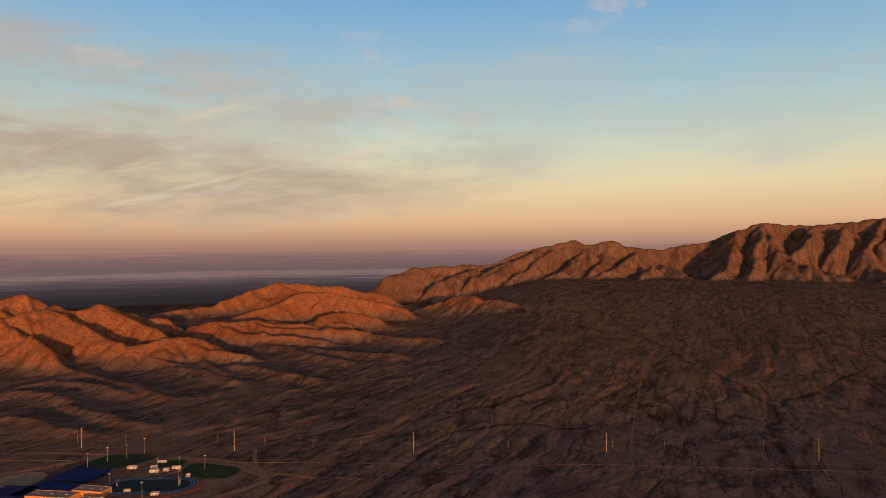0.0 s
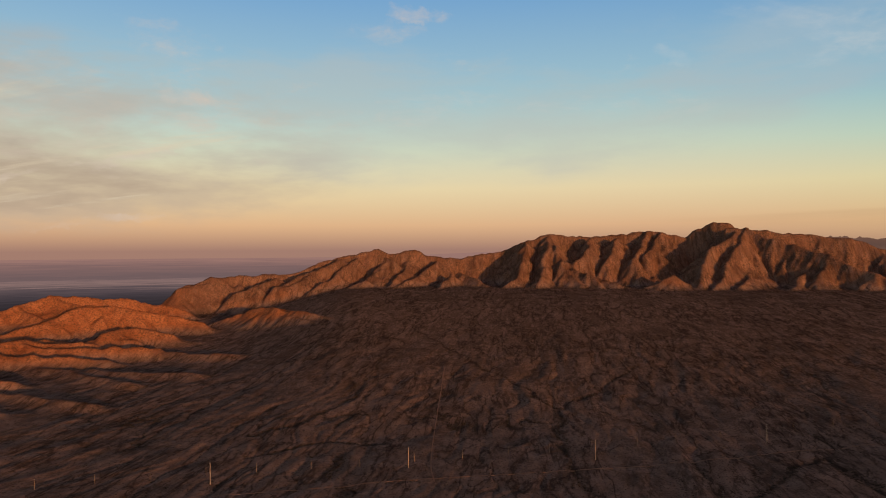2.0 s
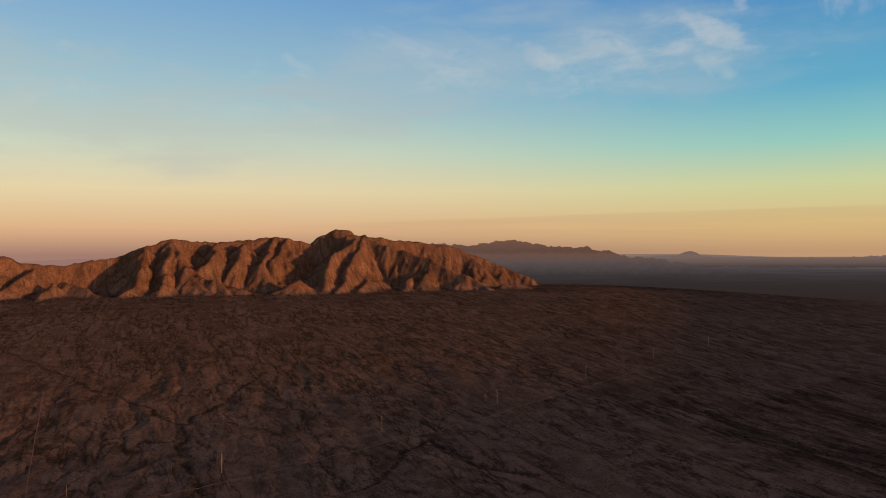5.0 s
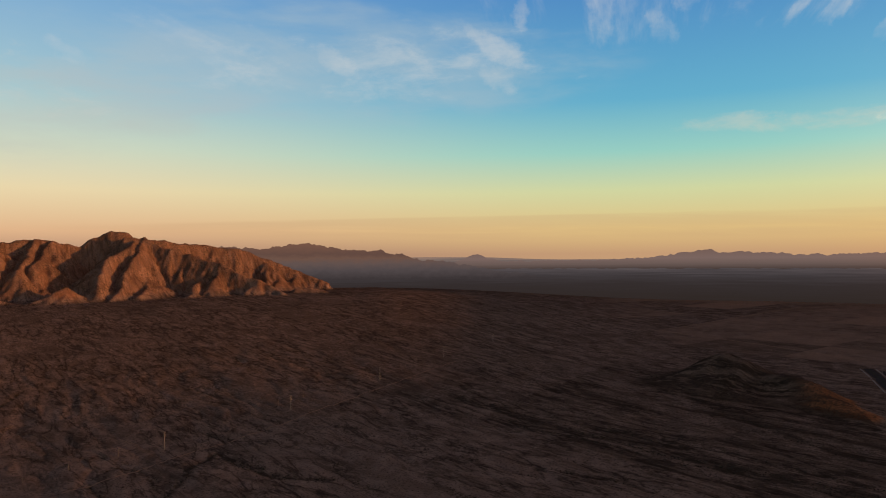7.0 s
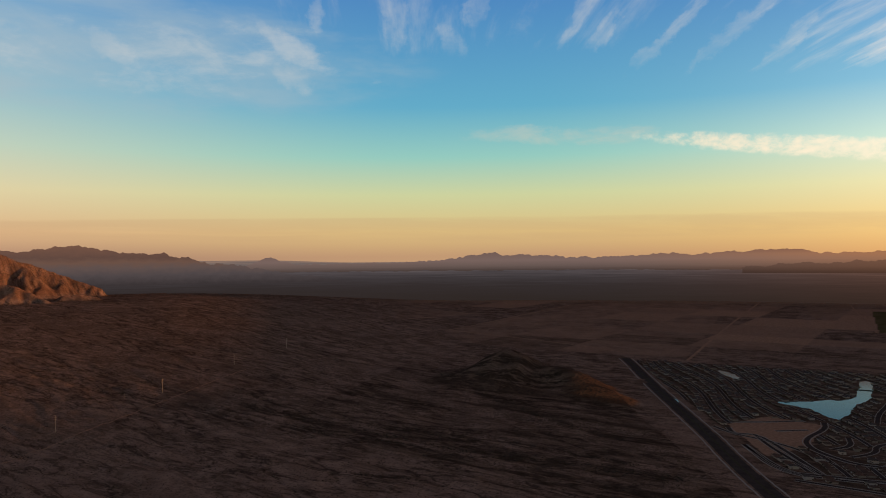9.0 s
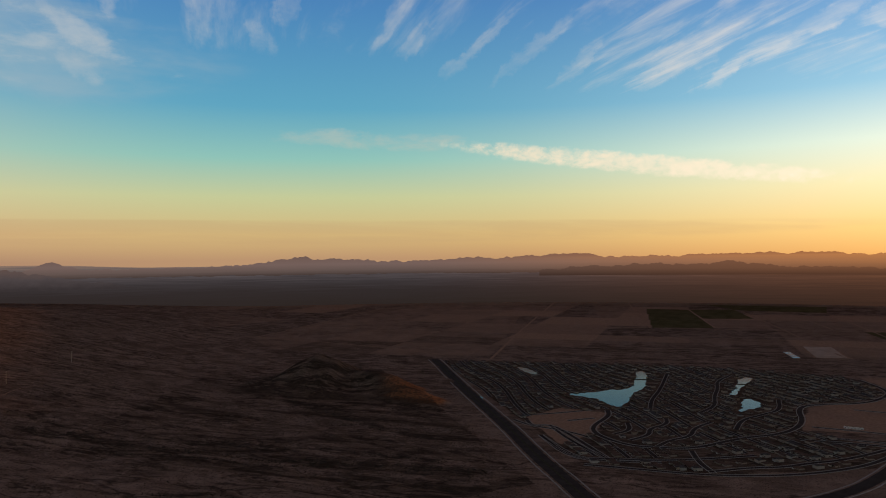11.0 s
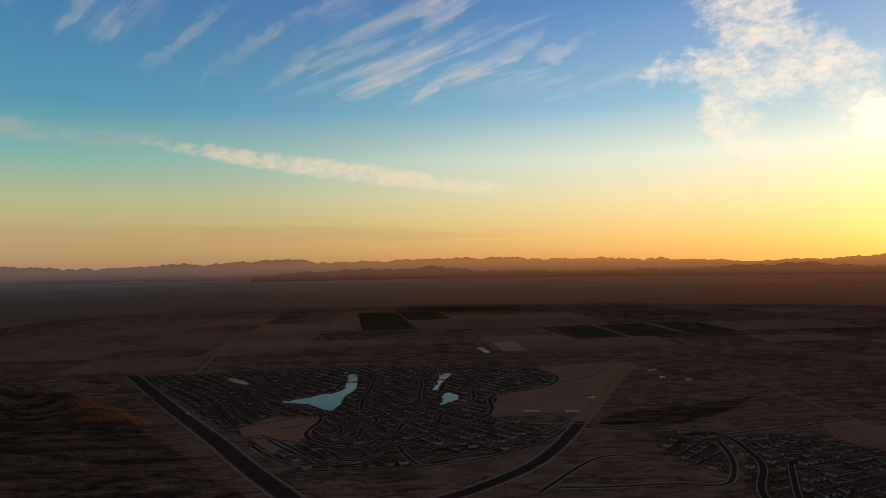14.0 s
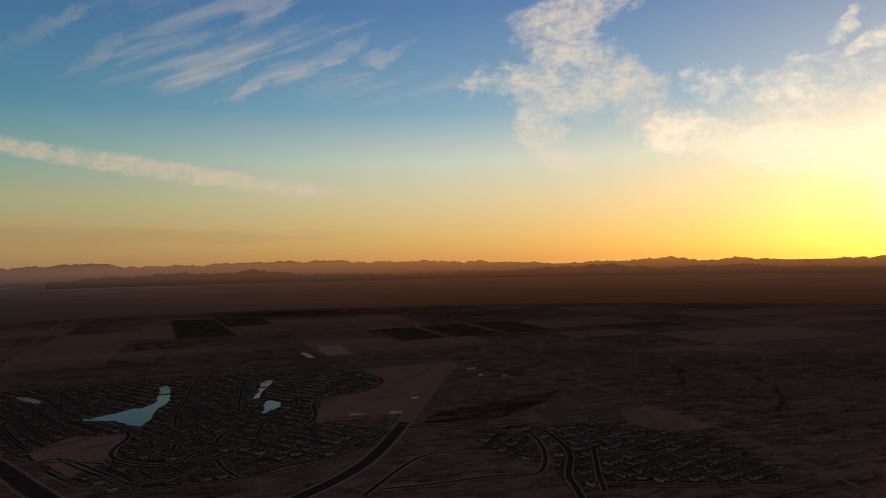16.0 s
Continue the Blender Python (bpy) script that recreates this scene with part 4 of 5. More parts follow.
for k in range(-10, 30):
    x, y = -418 + k * 83.0 + rng.uniform(-6, 6), 1228 + k * 37.5 + rng.uniform(-4, 4)
    if small is None:
        small = tagged(empty("utility_pole", x, y, ground_z(x, y), line_dir), "thin weathered wooden utility pole with a crossarm", "utility pole", "poles of the side line")
        bm = bmesh.new()
        tube(bm, (0, 0, -1), (0, 0, 17), 0.32, 0.2, 8)
        part("shaft", bm, WOOD, small)
        bm = bmesh.new()
        box(bm, -0.12, -1.6, 15.6, 0.12, 1.6, 15.9)
        part("crossarm", bm, WOOD, small)
    else:
        copy_thing(small, pose(x, y, ground_z(x, y), 0, 0, line_dir))

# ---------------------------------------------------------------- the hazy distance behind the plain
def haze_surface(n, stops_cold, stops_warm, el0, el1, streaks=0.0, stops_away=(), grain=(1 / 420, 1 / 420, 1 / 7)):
    """Distance in evening haze: it only glows, scattered light painted as colour ramps, more warmly towards the sun."""
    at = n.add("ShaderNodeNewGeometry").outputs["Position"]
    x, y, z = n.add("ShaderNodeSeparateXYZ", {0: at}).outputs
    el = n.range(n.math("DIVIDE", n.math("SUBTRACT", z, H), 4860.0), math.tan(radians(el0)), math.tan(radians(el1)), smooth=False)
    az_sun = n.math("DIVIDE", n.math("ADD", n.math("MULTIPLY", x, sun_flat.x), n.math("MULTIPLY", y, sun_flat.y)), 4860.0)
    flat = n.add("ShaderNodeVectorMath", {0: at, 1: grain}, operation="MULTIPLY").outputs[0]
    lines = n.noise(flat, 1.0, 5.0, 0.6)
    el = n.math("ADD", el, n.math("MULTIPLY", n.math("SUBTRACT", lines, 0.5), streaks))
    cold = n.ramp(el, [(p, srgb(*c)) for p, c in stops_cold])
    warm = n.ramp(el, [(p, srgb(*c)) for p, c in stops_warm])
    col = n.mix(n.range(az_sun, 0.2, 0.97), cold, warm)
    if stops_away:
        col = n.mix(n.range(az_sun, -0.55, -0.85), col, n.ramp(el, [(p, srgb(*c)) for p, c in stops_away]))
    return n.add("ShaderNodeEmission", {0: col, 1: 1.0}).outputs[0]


def far_ridge(name, profile, radius, mat, base, label, rough=0.10, seed=0):
    """A range far beyond the plain: a thick broken ridge that falls away behind."""
    az = np.arange(profile[0][0], profile[-1][0], -0.06)
    el = np.interp(-az, [-p[0] for p in profile], [p[1] for p in profile])
    el = el + rough * fbm(az / 1.3, az * 0, 4, seed) + rough * 0.6 * fbm(az / 0.3, az * 0, 3, seed + 9)
    a = np.radians(az)
    gx, gy, gz = [], [], []
    for k, f in enumerate((0.0, 0.3, 0.6, 0.85, 1.0)):
        rad = radius + 4 * k + 3 * fbm(az / 0.5, az * 0 + k, 2, seed + 5)
        e = base + (el - base) * f
        gx.append(-rad * np.sin(a)), gy.append(rad * np.cos(a)), gz.append(H + rad * np.tan(np.radians(e)))
    gx.append(gx[-1] * 1.004), gy.append(gy[-1] * 1.004), gz.append(gz[0])
    return tagged(sheet(name, np.array(gx), np.array(gy), np.array(gz), mat, wrap=False), label, "mountains", kind="structure")


LOW, HIGH = -4.6, -0.15


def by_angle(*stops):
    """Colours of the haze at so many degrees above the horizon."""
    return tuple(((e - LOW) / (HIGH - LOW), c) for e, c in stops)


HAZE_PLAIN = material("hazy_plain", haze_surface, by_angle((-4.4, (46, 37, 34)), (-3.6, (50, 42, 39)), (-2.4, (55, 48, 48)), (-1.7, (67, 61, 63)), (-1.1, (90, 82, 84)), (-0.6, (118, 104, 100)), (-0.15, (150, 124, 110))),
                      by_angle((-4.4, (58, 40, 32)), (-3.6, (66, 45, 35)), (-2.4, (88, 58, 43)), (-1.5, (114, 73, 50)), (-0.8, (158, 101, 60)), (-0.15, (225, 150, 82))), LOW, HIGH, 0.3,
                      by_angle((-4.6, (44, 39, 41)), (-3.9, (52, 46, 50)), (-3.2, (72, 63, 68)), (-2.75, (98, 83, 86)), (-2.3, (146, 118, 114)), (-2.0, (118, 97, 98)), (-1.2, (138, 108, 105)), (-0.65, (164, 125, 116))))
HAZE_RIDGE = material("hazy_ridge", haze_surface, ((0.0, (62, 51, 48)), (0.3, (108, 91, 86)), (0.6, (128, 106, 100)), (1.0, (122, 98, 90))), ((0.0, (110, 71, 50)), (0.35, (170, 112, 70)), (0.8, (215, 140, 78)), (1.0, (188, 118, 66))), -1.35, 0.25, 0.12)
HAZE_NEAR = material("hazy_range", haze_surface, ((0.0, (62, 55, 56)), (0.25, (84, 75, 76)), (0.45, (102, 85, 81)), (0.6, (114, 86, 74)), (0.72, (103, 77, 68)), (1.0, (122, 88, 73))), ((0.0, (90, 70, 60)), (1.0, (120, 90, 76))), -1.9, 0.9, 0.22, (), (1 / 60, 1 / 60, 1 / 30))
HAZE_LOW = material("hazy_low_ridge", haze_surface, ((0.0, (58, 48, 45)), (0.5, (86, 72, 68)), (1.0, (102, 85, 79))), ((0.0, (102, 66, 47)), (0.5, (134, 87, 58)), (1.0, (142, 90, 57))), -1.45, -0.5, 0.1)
# the plain goes on behind the sheet's rim as glowing painted haze
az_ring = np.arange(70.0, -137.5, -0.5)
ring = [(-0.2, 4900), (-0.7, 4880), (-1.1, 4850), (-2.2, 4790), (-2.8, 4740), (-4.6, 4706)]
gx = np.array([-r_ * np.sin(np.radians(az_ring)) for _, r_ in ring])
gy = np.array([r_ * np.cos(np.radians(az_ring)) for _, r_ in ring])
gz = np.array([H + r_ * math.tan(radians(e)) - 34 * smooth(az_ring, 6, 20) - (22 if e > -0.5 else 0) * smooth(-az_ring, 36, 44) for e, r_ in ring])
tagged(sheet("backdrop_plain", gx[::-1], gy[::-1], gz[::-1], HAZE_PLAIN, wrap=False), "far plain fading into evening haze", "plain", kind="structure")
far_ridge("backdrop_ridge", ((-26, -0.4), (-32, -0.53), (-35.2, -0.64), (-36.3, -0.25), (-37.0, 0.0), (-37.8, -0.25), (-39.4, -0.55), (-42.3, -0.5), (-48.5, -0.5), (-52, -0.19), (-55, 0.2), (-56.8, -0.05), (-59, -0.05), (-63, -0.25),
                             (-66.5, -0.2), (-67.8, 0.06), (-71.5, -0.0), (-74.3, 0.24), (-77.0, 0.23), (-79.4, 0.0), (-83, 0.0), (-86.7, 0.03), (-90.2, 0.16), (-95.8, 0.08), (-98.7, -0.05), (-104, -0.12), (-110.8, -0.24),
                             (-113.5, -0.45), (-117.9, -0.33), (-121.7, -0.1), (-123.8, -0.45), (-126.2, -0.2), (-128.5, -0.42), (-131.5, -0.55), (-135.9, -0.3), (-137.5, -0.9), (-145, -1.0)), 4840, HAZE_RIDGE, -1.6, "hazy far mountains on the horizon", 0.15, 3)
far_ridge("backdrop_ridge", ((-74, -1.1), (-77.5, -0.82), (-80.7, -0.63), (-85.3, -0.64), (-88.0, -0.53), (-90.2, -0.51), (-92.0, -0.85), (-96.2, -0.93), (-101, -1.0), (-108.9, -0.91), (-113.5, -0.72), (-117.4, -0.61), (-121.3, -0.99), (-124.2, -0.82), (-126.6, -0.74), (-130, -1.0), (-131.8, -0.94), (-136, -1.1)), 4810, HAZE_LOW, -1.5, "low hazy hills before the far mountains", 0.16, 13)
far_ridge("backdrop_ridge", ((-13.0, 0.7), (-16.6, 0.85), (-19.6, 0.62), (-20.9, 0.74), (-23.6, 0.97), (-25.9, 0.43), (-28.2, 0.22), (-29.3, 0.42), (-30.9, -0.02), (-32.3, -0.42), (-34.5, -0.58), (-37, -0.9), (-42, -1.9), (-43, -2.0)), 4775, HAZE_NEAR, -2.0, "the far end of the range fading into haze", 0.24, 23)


# ---------------------------------------------------------------- roads
def chaikin(pts, times=2, closed=False):
    for _ in range(times):
        out = [] if closed else [pts[0]]
        pairs = list(zip(pts, pts[1:] + pts[:1])) if closed else list(zip(pts, pts[1:]))
        for (ax, ay), (bx, by) in pairs:
            out += [(ax * 0.75 + bx * 0.25, ay * 0.75 + by * 0.25), (ax * 0.25 + bx * 0.75, ay * 0.25 + by * 0.75)]
        if not closed:
            out.append(pts[-1])
        pts = out
    return pts


def resample(pts, step):
    out, left = [pts[0]], step
    for a, b in zip(pts, pts[1:]):
        d = math.dist(a, b)
        if d < 1e-6:
            continue
        s = left
        while s <= d:
            out.append((a[0] + (b[0] - a[0]) * s / d, a[1] + (b[1] - a[1]) * s / d))
            s += step
        left = s - d
    if math.dist(out[-1], pts[-1]) > step * 0.3:
        out.append(pts[-1])
    return out


def ribbon_mesh(name, lines, offset, width, height, mat, thick=0.25, wobble=0.0):
    """A strip of paving that follows lines at a sideways offset, draped on the land, with a kerb's thickness."""
    verts, faces = [], []
    for line in lines:
        p = np.array(line)
        d = np.gradient(p, axis=0)
        d /= np.maximum(np.hypot(d[:, 0], d[:, 1]), 1e-6)[:, None]
        n = np.stack([-d[:, 1], d[:, 0]], -1)
        o = offset + wobble * fbm(p[:, 0] / 30, p[:, 1] / 30, 2, 5)[:, None] if wobble else offset
        w = width / 2
        left, right = p + n * (o + w), p + n * (o - w)
        z = land(p[:, 0], p[:, 1])[0] + height
        base = len(verts)
        for k in range(len(p)):
            for q, dz_ in ((left[k], -thick - 0.6), (left[k], 0), (right[k], 0), (right[k], -thick - 0.6)):
                verts.append((q[0], q[1], z[k] + dz_))
        for k in range(len(p) - 1):
            a, b = base + 4 * k, base + 4 * k + 4
            faces += [(a + i, a + i + 1, b + i + 1, b + i) for i in range(3)]
    mesh = bpy.data.meshes.new(name)
    mesh.from_pydata(verts, [], faces)
    mesh.materials.append(mat)
    return new(name, mesh)


def road(pts, width, label, walks=2.2, mat=ASPHALT, height=0.35, rounds=2, verge=1.5, lines=None, walk_mat=CONCRETE, wobble=0.0):
    line = resample(chaikin(pts, rounds), 9.0) if lines is None else None
    lines = lines or [line]
    r_ = tagged(ribbon_mesh("road", lines, 0.0, width, height, mat), label, "road", kind="structure")
    if walks:
        for s in (-1, 1):
            tagged(ribbon_mesh("pavement", lines, s * (width / 2 + verge + walks / 2), walks, height + 0.15, walk_mat, wobble=wobble), "pale concrete pavement beside the road", "pavement", kind="structure")
    return r_


ARTERY = [(2508, 1148), (2408, 1078), (2026, 834), (1770, 662), (1545, 511), (1380, 409), (1240, 313), (1156, 256), (1000, 150)]
road(ARTERY, 34, "wide dark asphalt parkway along the edge of town", 3.2, verge=5.0, wobble=1.2)
PLANTING = material("planted_strip", plain_paint, (0.05, 0.045, 0.03), 0.95, 0.0, 0.4, 0.2)
tagged(ribbon_mesh("median", [resample(chaikin(ARTERY), 9.0)], 0.0, 5.0, 0.5, PLANTING), "narrow planted median of the parkway", "median", kind="structure")
ARTERY_B = [(1723, -309), (1589, -259), (1454, -200), (1359, -148), (1285, -88), (1216, -24), (1171, 33), (1080, 140)]
road(ARTERY_B, 24, "wide dark asphalt road between the neighbourhoods", 2.6, verge=4.0, wobble=1.2)
road([(2538, -635), (2333, -542), (1970, -403), (1723, -309)], 46, "broad strip of pale graded earth for a new road", 0, DIRT, 0.3)
EDGE = [(2555, -301), (2393, -354), (2300, -343), (2160, -270), (2107, -146), (2043, -100), (1862, -107), (1736, -59), (1666, 30), (1535, 116), (1521, 198), (1515, 235), (1541, 282), (1590, 332), (1659, 352), (1773, 334), (1839, 349)]
road(EDGE, 9.5, "curving asphalt collector street", 2.0)
STREETS = (
    [(1728, -287), (1639, -222), (1556, -154), (1511, -94), (1465, -49), (1439, 10), (1383, 81)],
    [(1663, 513), (1609, 484), (1638, 447), (1570, 387), (1403, 268)],
    [(1535, 442), (1381, 328), (1402, 273), (1422, 179), (1472, 86), (1531, 0)],
    [(1346, 303), (1353, 215), (1361, 80), (1403, -32), (1456, -115), (1542, -201), (1661, -266)],
    [(1378, 70), (1440, 100), (1520, 120)],
    [(1560, 250), (1620, 215), (1680, 225), (1740, 190), (1800, 200)],
    [(1521, 190), (1590, 170), (1640, 130), (1720, 130), (1800, 95)],
    [(1600, 290), (1650, 262), (1720, 280)],
    [(1900, 250), (2010, 262), (2150, 258), (2300, 262), (2480, 270)],
    [(2140, -60), (2000, -60), (1930, -20), (1850, 30), (1740, 40)],
    [(2531, 70), (2380, 110), (2250, 100), (2130, 105), (1990, 95), (1890, 130)],
)
for s in STREETS:
    road(s, 7.5, "residential asphalt street", 1.5)
OUTER = (
    ([(1695, -87), (1702, -284), (1662, -414), (1603, -475), (1634, -551), (1576, -608), (1421, -600), (1334, -585), (1205, -517), (1128, -504), (1010, -470)], 13),
    ([(1232, -182), (1230, -278), (1248, -395), (1221, -469), (1297, -515), (1412, -553), (1515, -567)], 10),
    ([(1206, -144), (1378, -253), (1423, -302), (1428, -339)], 10),
    ([(1581, -608), (1667, -863), (1713, -964)], 10),
    ([(1352, -642), (1195, -575), (1109, -545)], 9),
    ([(1340, -650), (1280, -760), (1230, -900)], 9),
    ([(1150, -560), (1090, -700), (1060, -840)], 10),
    ([(1450, -640), (1420, -760), (1350, -900)], 9),
)
UNFINISHED = (
    [(1655, 544), (1610, 485), (1599, 425), (1565, 347), (1482, 265)],
    [(1634, 449), (1525, 379), (1408, 276)],
    [(1533, 442), (1376, 336), (1392, 243), (1414, 164)],
    [(1715, 532), (1759, 467), (1832, 389)],
    [(1691, 419), (1741, 363)],
    [(1828, -120), (1822, -209), (1809, -299)],
    [(2066, -231), (2054, -315), (2045, -416)],
    [(1740, -108), (1729, -198), (1723, -285)],
    [(2264, -319), (2323, -430), (2525, -547)],
)
for s in UNFINISHED:
    road(s, 6.5, "unfinished street between graded lots", 1.4)
for s, w in OUTER:
    road(s, w * 0.75, "asphalt street of the newer neighbourhood", 1.8)
for pts, w, label in (
    ([(2317, -971), (2063, -963), (1713, -964), (1453, -998), (1218, -985), (1000, -960)], 9, "straight pale dirt track beside the houses"),
    ([(2592, 943), (3223, 1043), (4486, 1184)], 12, "straight pale dirt road across the plain"),
    *((q, 8, "dirt farm road between fields") for q in (
        [(4252, 612), (3567, 460)], [(4283, 340), (3637, 167)], [(4256, 57), (3639, -133), (2994, -311)], [(4007, -241), (3682, -337)], [(4185, -373), (3240, -576)],
        [(3639, -739), (3257, -828)], [(3668, -1005), (3272, -1121)], [(3553, 695), (3585, 459), (3631, -115)], [(3240, -561), (3284, -1365)], [(3643, -452), (3688, -1021)], [(4582, 734), (3580, 467)])),
    ([(2658, 2154), (3225, 2145), (3861, 2112)], 7, "pale dirt track over the plain"),
    ([(2619, 1154), (2713, 1590), (2693, 2155)], 7, "pale dirt track over the plain"),
    ([(-447, 2082), (-367, 1619), (-300, 1260), (-269, 1166)], 2.2, "faint dirt track across the desert"),
    ([(-1319, 746), (-1125, 834), (-986, 881), (-870, 905), (-793, 870), (-640, 920)], 9, "pale dirt track past the school"),
    ([(-911, 970), (-855, 906), (-793, 870)], 7, "pale dirt track past the school"),
    ([(-1190, 672), (-1160, 733), (-1125, 834), (-970, 872), (-870, 884), (-792, 865), (-768, 843), (-781, 788), (-792, 742), (-840, 640)], 13, "sandy drive that loops round the school grounds"),
    ([(-1700, 520), (-1210, 750), (-900, 890), (-640, 1010), (-330, 1160), (0, 1285), (340, 1460), (670, 1600), (1012, 1760), (1345, 1910)], 3.0, "faint service track along the power line"),
):
    road(pts, w, label, 0, DIRT, 0.25)

PALE_EARTH = material("pale_earth", plain_paint, (0.40, 0.30, 0.24), 0.95, 0.0, 0.2, 0.03)
tagged(ribbon_mesh("pad", [resample([(3217, -236), (2978, -266)], 9.0)], 0.0, 104.0, 0.6, PALE_EARTH), "pale graded pad beside the pond on the plain", "graded pad", kind="structure")

# ---------------------------------------------------------------- lakes
def water_surface(n):
    at = n.add("ShaderNodeTexCoord").outputs["Object"]
    ripples = n.noise(at, 0.9, 3.0)
    return principled(n, n.mix(n.noise(at, 0.01, 3.0), (0.02, 0.05, 0.055, 1), (0.035, 0.075, 0.08, 1)), 0.10, 0.0, bump(n, ripples, 0.03, 0.1), 0.05)


WATER = material("lake_water", water_surface)


def flat_patch(name, outline, mat, height, label, category, kind="", rounds=2, ragged=0.0, depth=0.8, parent=None):
    """A level patch with a rim of its own thickness, on the land at its middle."""
    pts = chaikin(outline, rounds, True)
    cx, cy = sum(p[0] for p in pts) / len(pts), sum(p[1] for p in pts) / len(pts)
    if ragged:
        pts = [(x + ragged * float(fbm(np.array(x / 17), np.array(y / 17), 2, 8)), y + ragged * float(fbm(np.array(x / 17), np.array(y / 17), 2, 9))) for x, y in pts]
    z = ground_z(cx, cy)
    bm = bmesh.new()
    top = [bm.verts.new((x - cx, y - cy, height)) for x, y in pts]
    low = [bm.verts.new((x - cx, y - cy, height - depth)) for x, y in pts]
    bm.faces.new(top)
    for k in range(len(pts)):
        bm.faces.new((top[k], low[k], low[(k + 1) % len(pts)], top[(k + 1) % len(pts)]))
    bmesh.ops.recalc_face_normals(bm, faces=bm.faces)
    ob = part(name, bm, mat, m=pose(cx, cy, z))
    return tagged(ob, label, category, kind=kind)


for outline in LAKES.values():
    flat_patch("water", outline, WATER, 0.3, "still lake among the houses reflecting the sky", "lake", "structure", 3, 9.0)
tagged(ribbon_mesh("water", [resample([(3068, -117), (2936, -148)], 9.0)], 0.0, 26.0, 1.2, WATER), "narrow bright pond on the plain", "pond", kind="structure")
for pts in ([(2329, 362), (2340, 300)], [(2348, 48), (2354, 6)]):
    tagged(ribbon_mesh("causeway", [resample(pts, 9.0)], 0.0, 11.0, 1.3, PLANTING), "low dark causeway across the lake", "causeway", kind="structure")
flat_patch("water", [(1905, 735), (1890, 715), (1860, 700), (1872, 722)], WATER, 0.3, "small pond beside the parkway", "pond", "structure", 2)

for pts, w in (([(3909, -2591), (3787, -2766), (3638, -2960)], 60), ([(3218, -2412), (3179, -2589)], 16), ([(3790, -2184), (3700, -2340), (3599, -2492)], 14)):
    tagged(ribbon_mesh("water", [resample(pts, 20.0)], 0.0, w, 1.2, WATER), "narrow strip of shining water far out on the plain", "water", kind="structure")

# ---------------------------------------------------------------- houses
WALLS = [material("stucco", plain_paint, rgb, 0.9, 0.0, 0.15, 0.3) for rgb in ((0.30, 0.22, 0.17), (0.24, 0.18, 0.14), (0.36, 0.29, 0.24))]
ROOFS = [material("roof_tiles", plain_paint, rgb, 0.8, 0.0, 0.25, 0.5) for rgb in ((0.085, 0.055, 0.045), (0.11, 0.068, 0.055), (0.075, 0.062, 0.06))]
GLASS = material("window_glass", plain_paint, (0.03, 0.035, 0.04), 0.1, 0.0, 0.1, 0.3)
DOOR = material("garage_door", plain_paint, (0.45, 0.40, 0.34), 0.6, 0.0, 0.1, 0.3)


def hip_roof(bm, w, d, z, rise, over=0.6):
    x, y = w / 2 + over, d / 2 + over
    e = [bm.verts.new(p) for p in ((-x, -y, z), (x, -y, z), (x, y, z), (-x, y, z))]
    if w > d:
        a, b = bm.verts.new((-(x - y), 0, z + rise)), bm.verts.new((x - y, 0, z + rise))
        bm.faces.new((e[0], e[1], b, a)), bm.faces.new((e[1], e[2], b)), bm.faces.new((e[2], e[3], a, b)), bm.faces.new((e[3], e[0], a))
    else:
        a, b = bm.verts.new((0, -(y - x), z + rise)), bm.verts.new((0, y - x, z + rise))
        bm.faces.new((e[0], e[1], a)), bm.faces.new((e[1], e[2], b, a)), bm.faces.new((e[2], e[3], b)), bm.faces.new((e[3], e[0], a, b))
    bm.faces.new(e[::-1])


def house(name, w, d, h, wall, roof, x, y, turn, label, category="house", group=""):
    """A tract house: body, garage wing, hipped roofs, garage door and windows."""
    ob = tagged(empty(name, x, y, ground_z(x, y), turn), label, category, group)
    bm = bmesh.new()
    box(bm, -w / 2, -d / 2, -0.5, w / 2, d / 2, h)
    box(bm, -w / 2 + 0.4, -d / 2 - 4, -0.5, -w / 2 + 7, -d / 2 + 0.1, h * 0.9)
    part("wall", bm, wall, ob)
    bm = bmesh.new()
    hip_roof(bm, w, d, h, min(w, d) * 0.22)
    part("roof", bm, roof, ob)
    bm = bmesh.new()
    hip_roof(bm, 6.6, 7.0, h * 0.9, 1.4, 0.5)
    part("garage_roof", bm, roof, ob, m=pose(-w / 2 + 3.7, -d / 2 - 1.0, 0))
    bm = bmesh.new()
    box(bm, -w / 2 + 1.2, -d / 2 - 4.06, 0, -w / 2 + 6.1, -d / 2 - 3.95, 2.3)
    part("garage_door", bm, DOOR, ob)
    for wx in (1.0, 4.0):
        bm = bmesh.new()
        box(bm, wx, -d / 2 - 0.06, 0.9, wx + 1.6, -d / 2 + 0.05, 2.3)
        part("window", bm, GLASS, ob)
    return ob


HOUSE_LABELS = ("tan stucco house with a dark hipped tile roof", "brown stucco house with a red-brown tile roof", "cream stucco house with a grey tile roof")
models = {}
house_rng = random.Random(21)
spots = []
row_lines = []


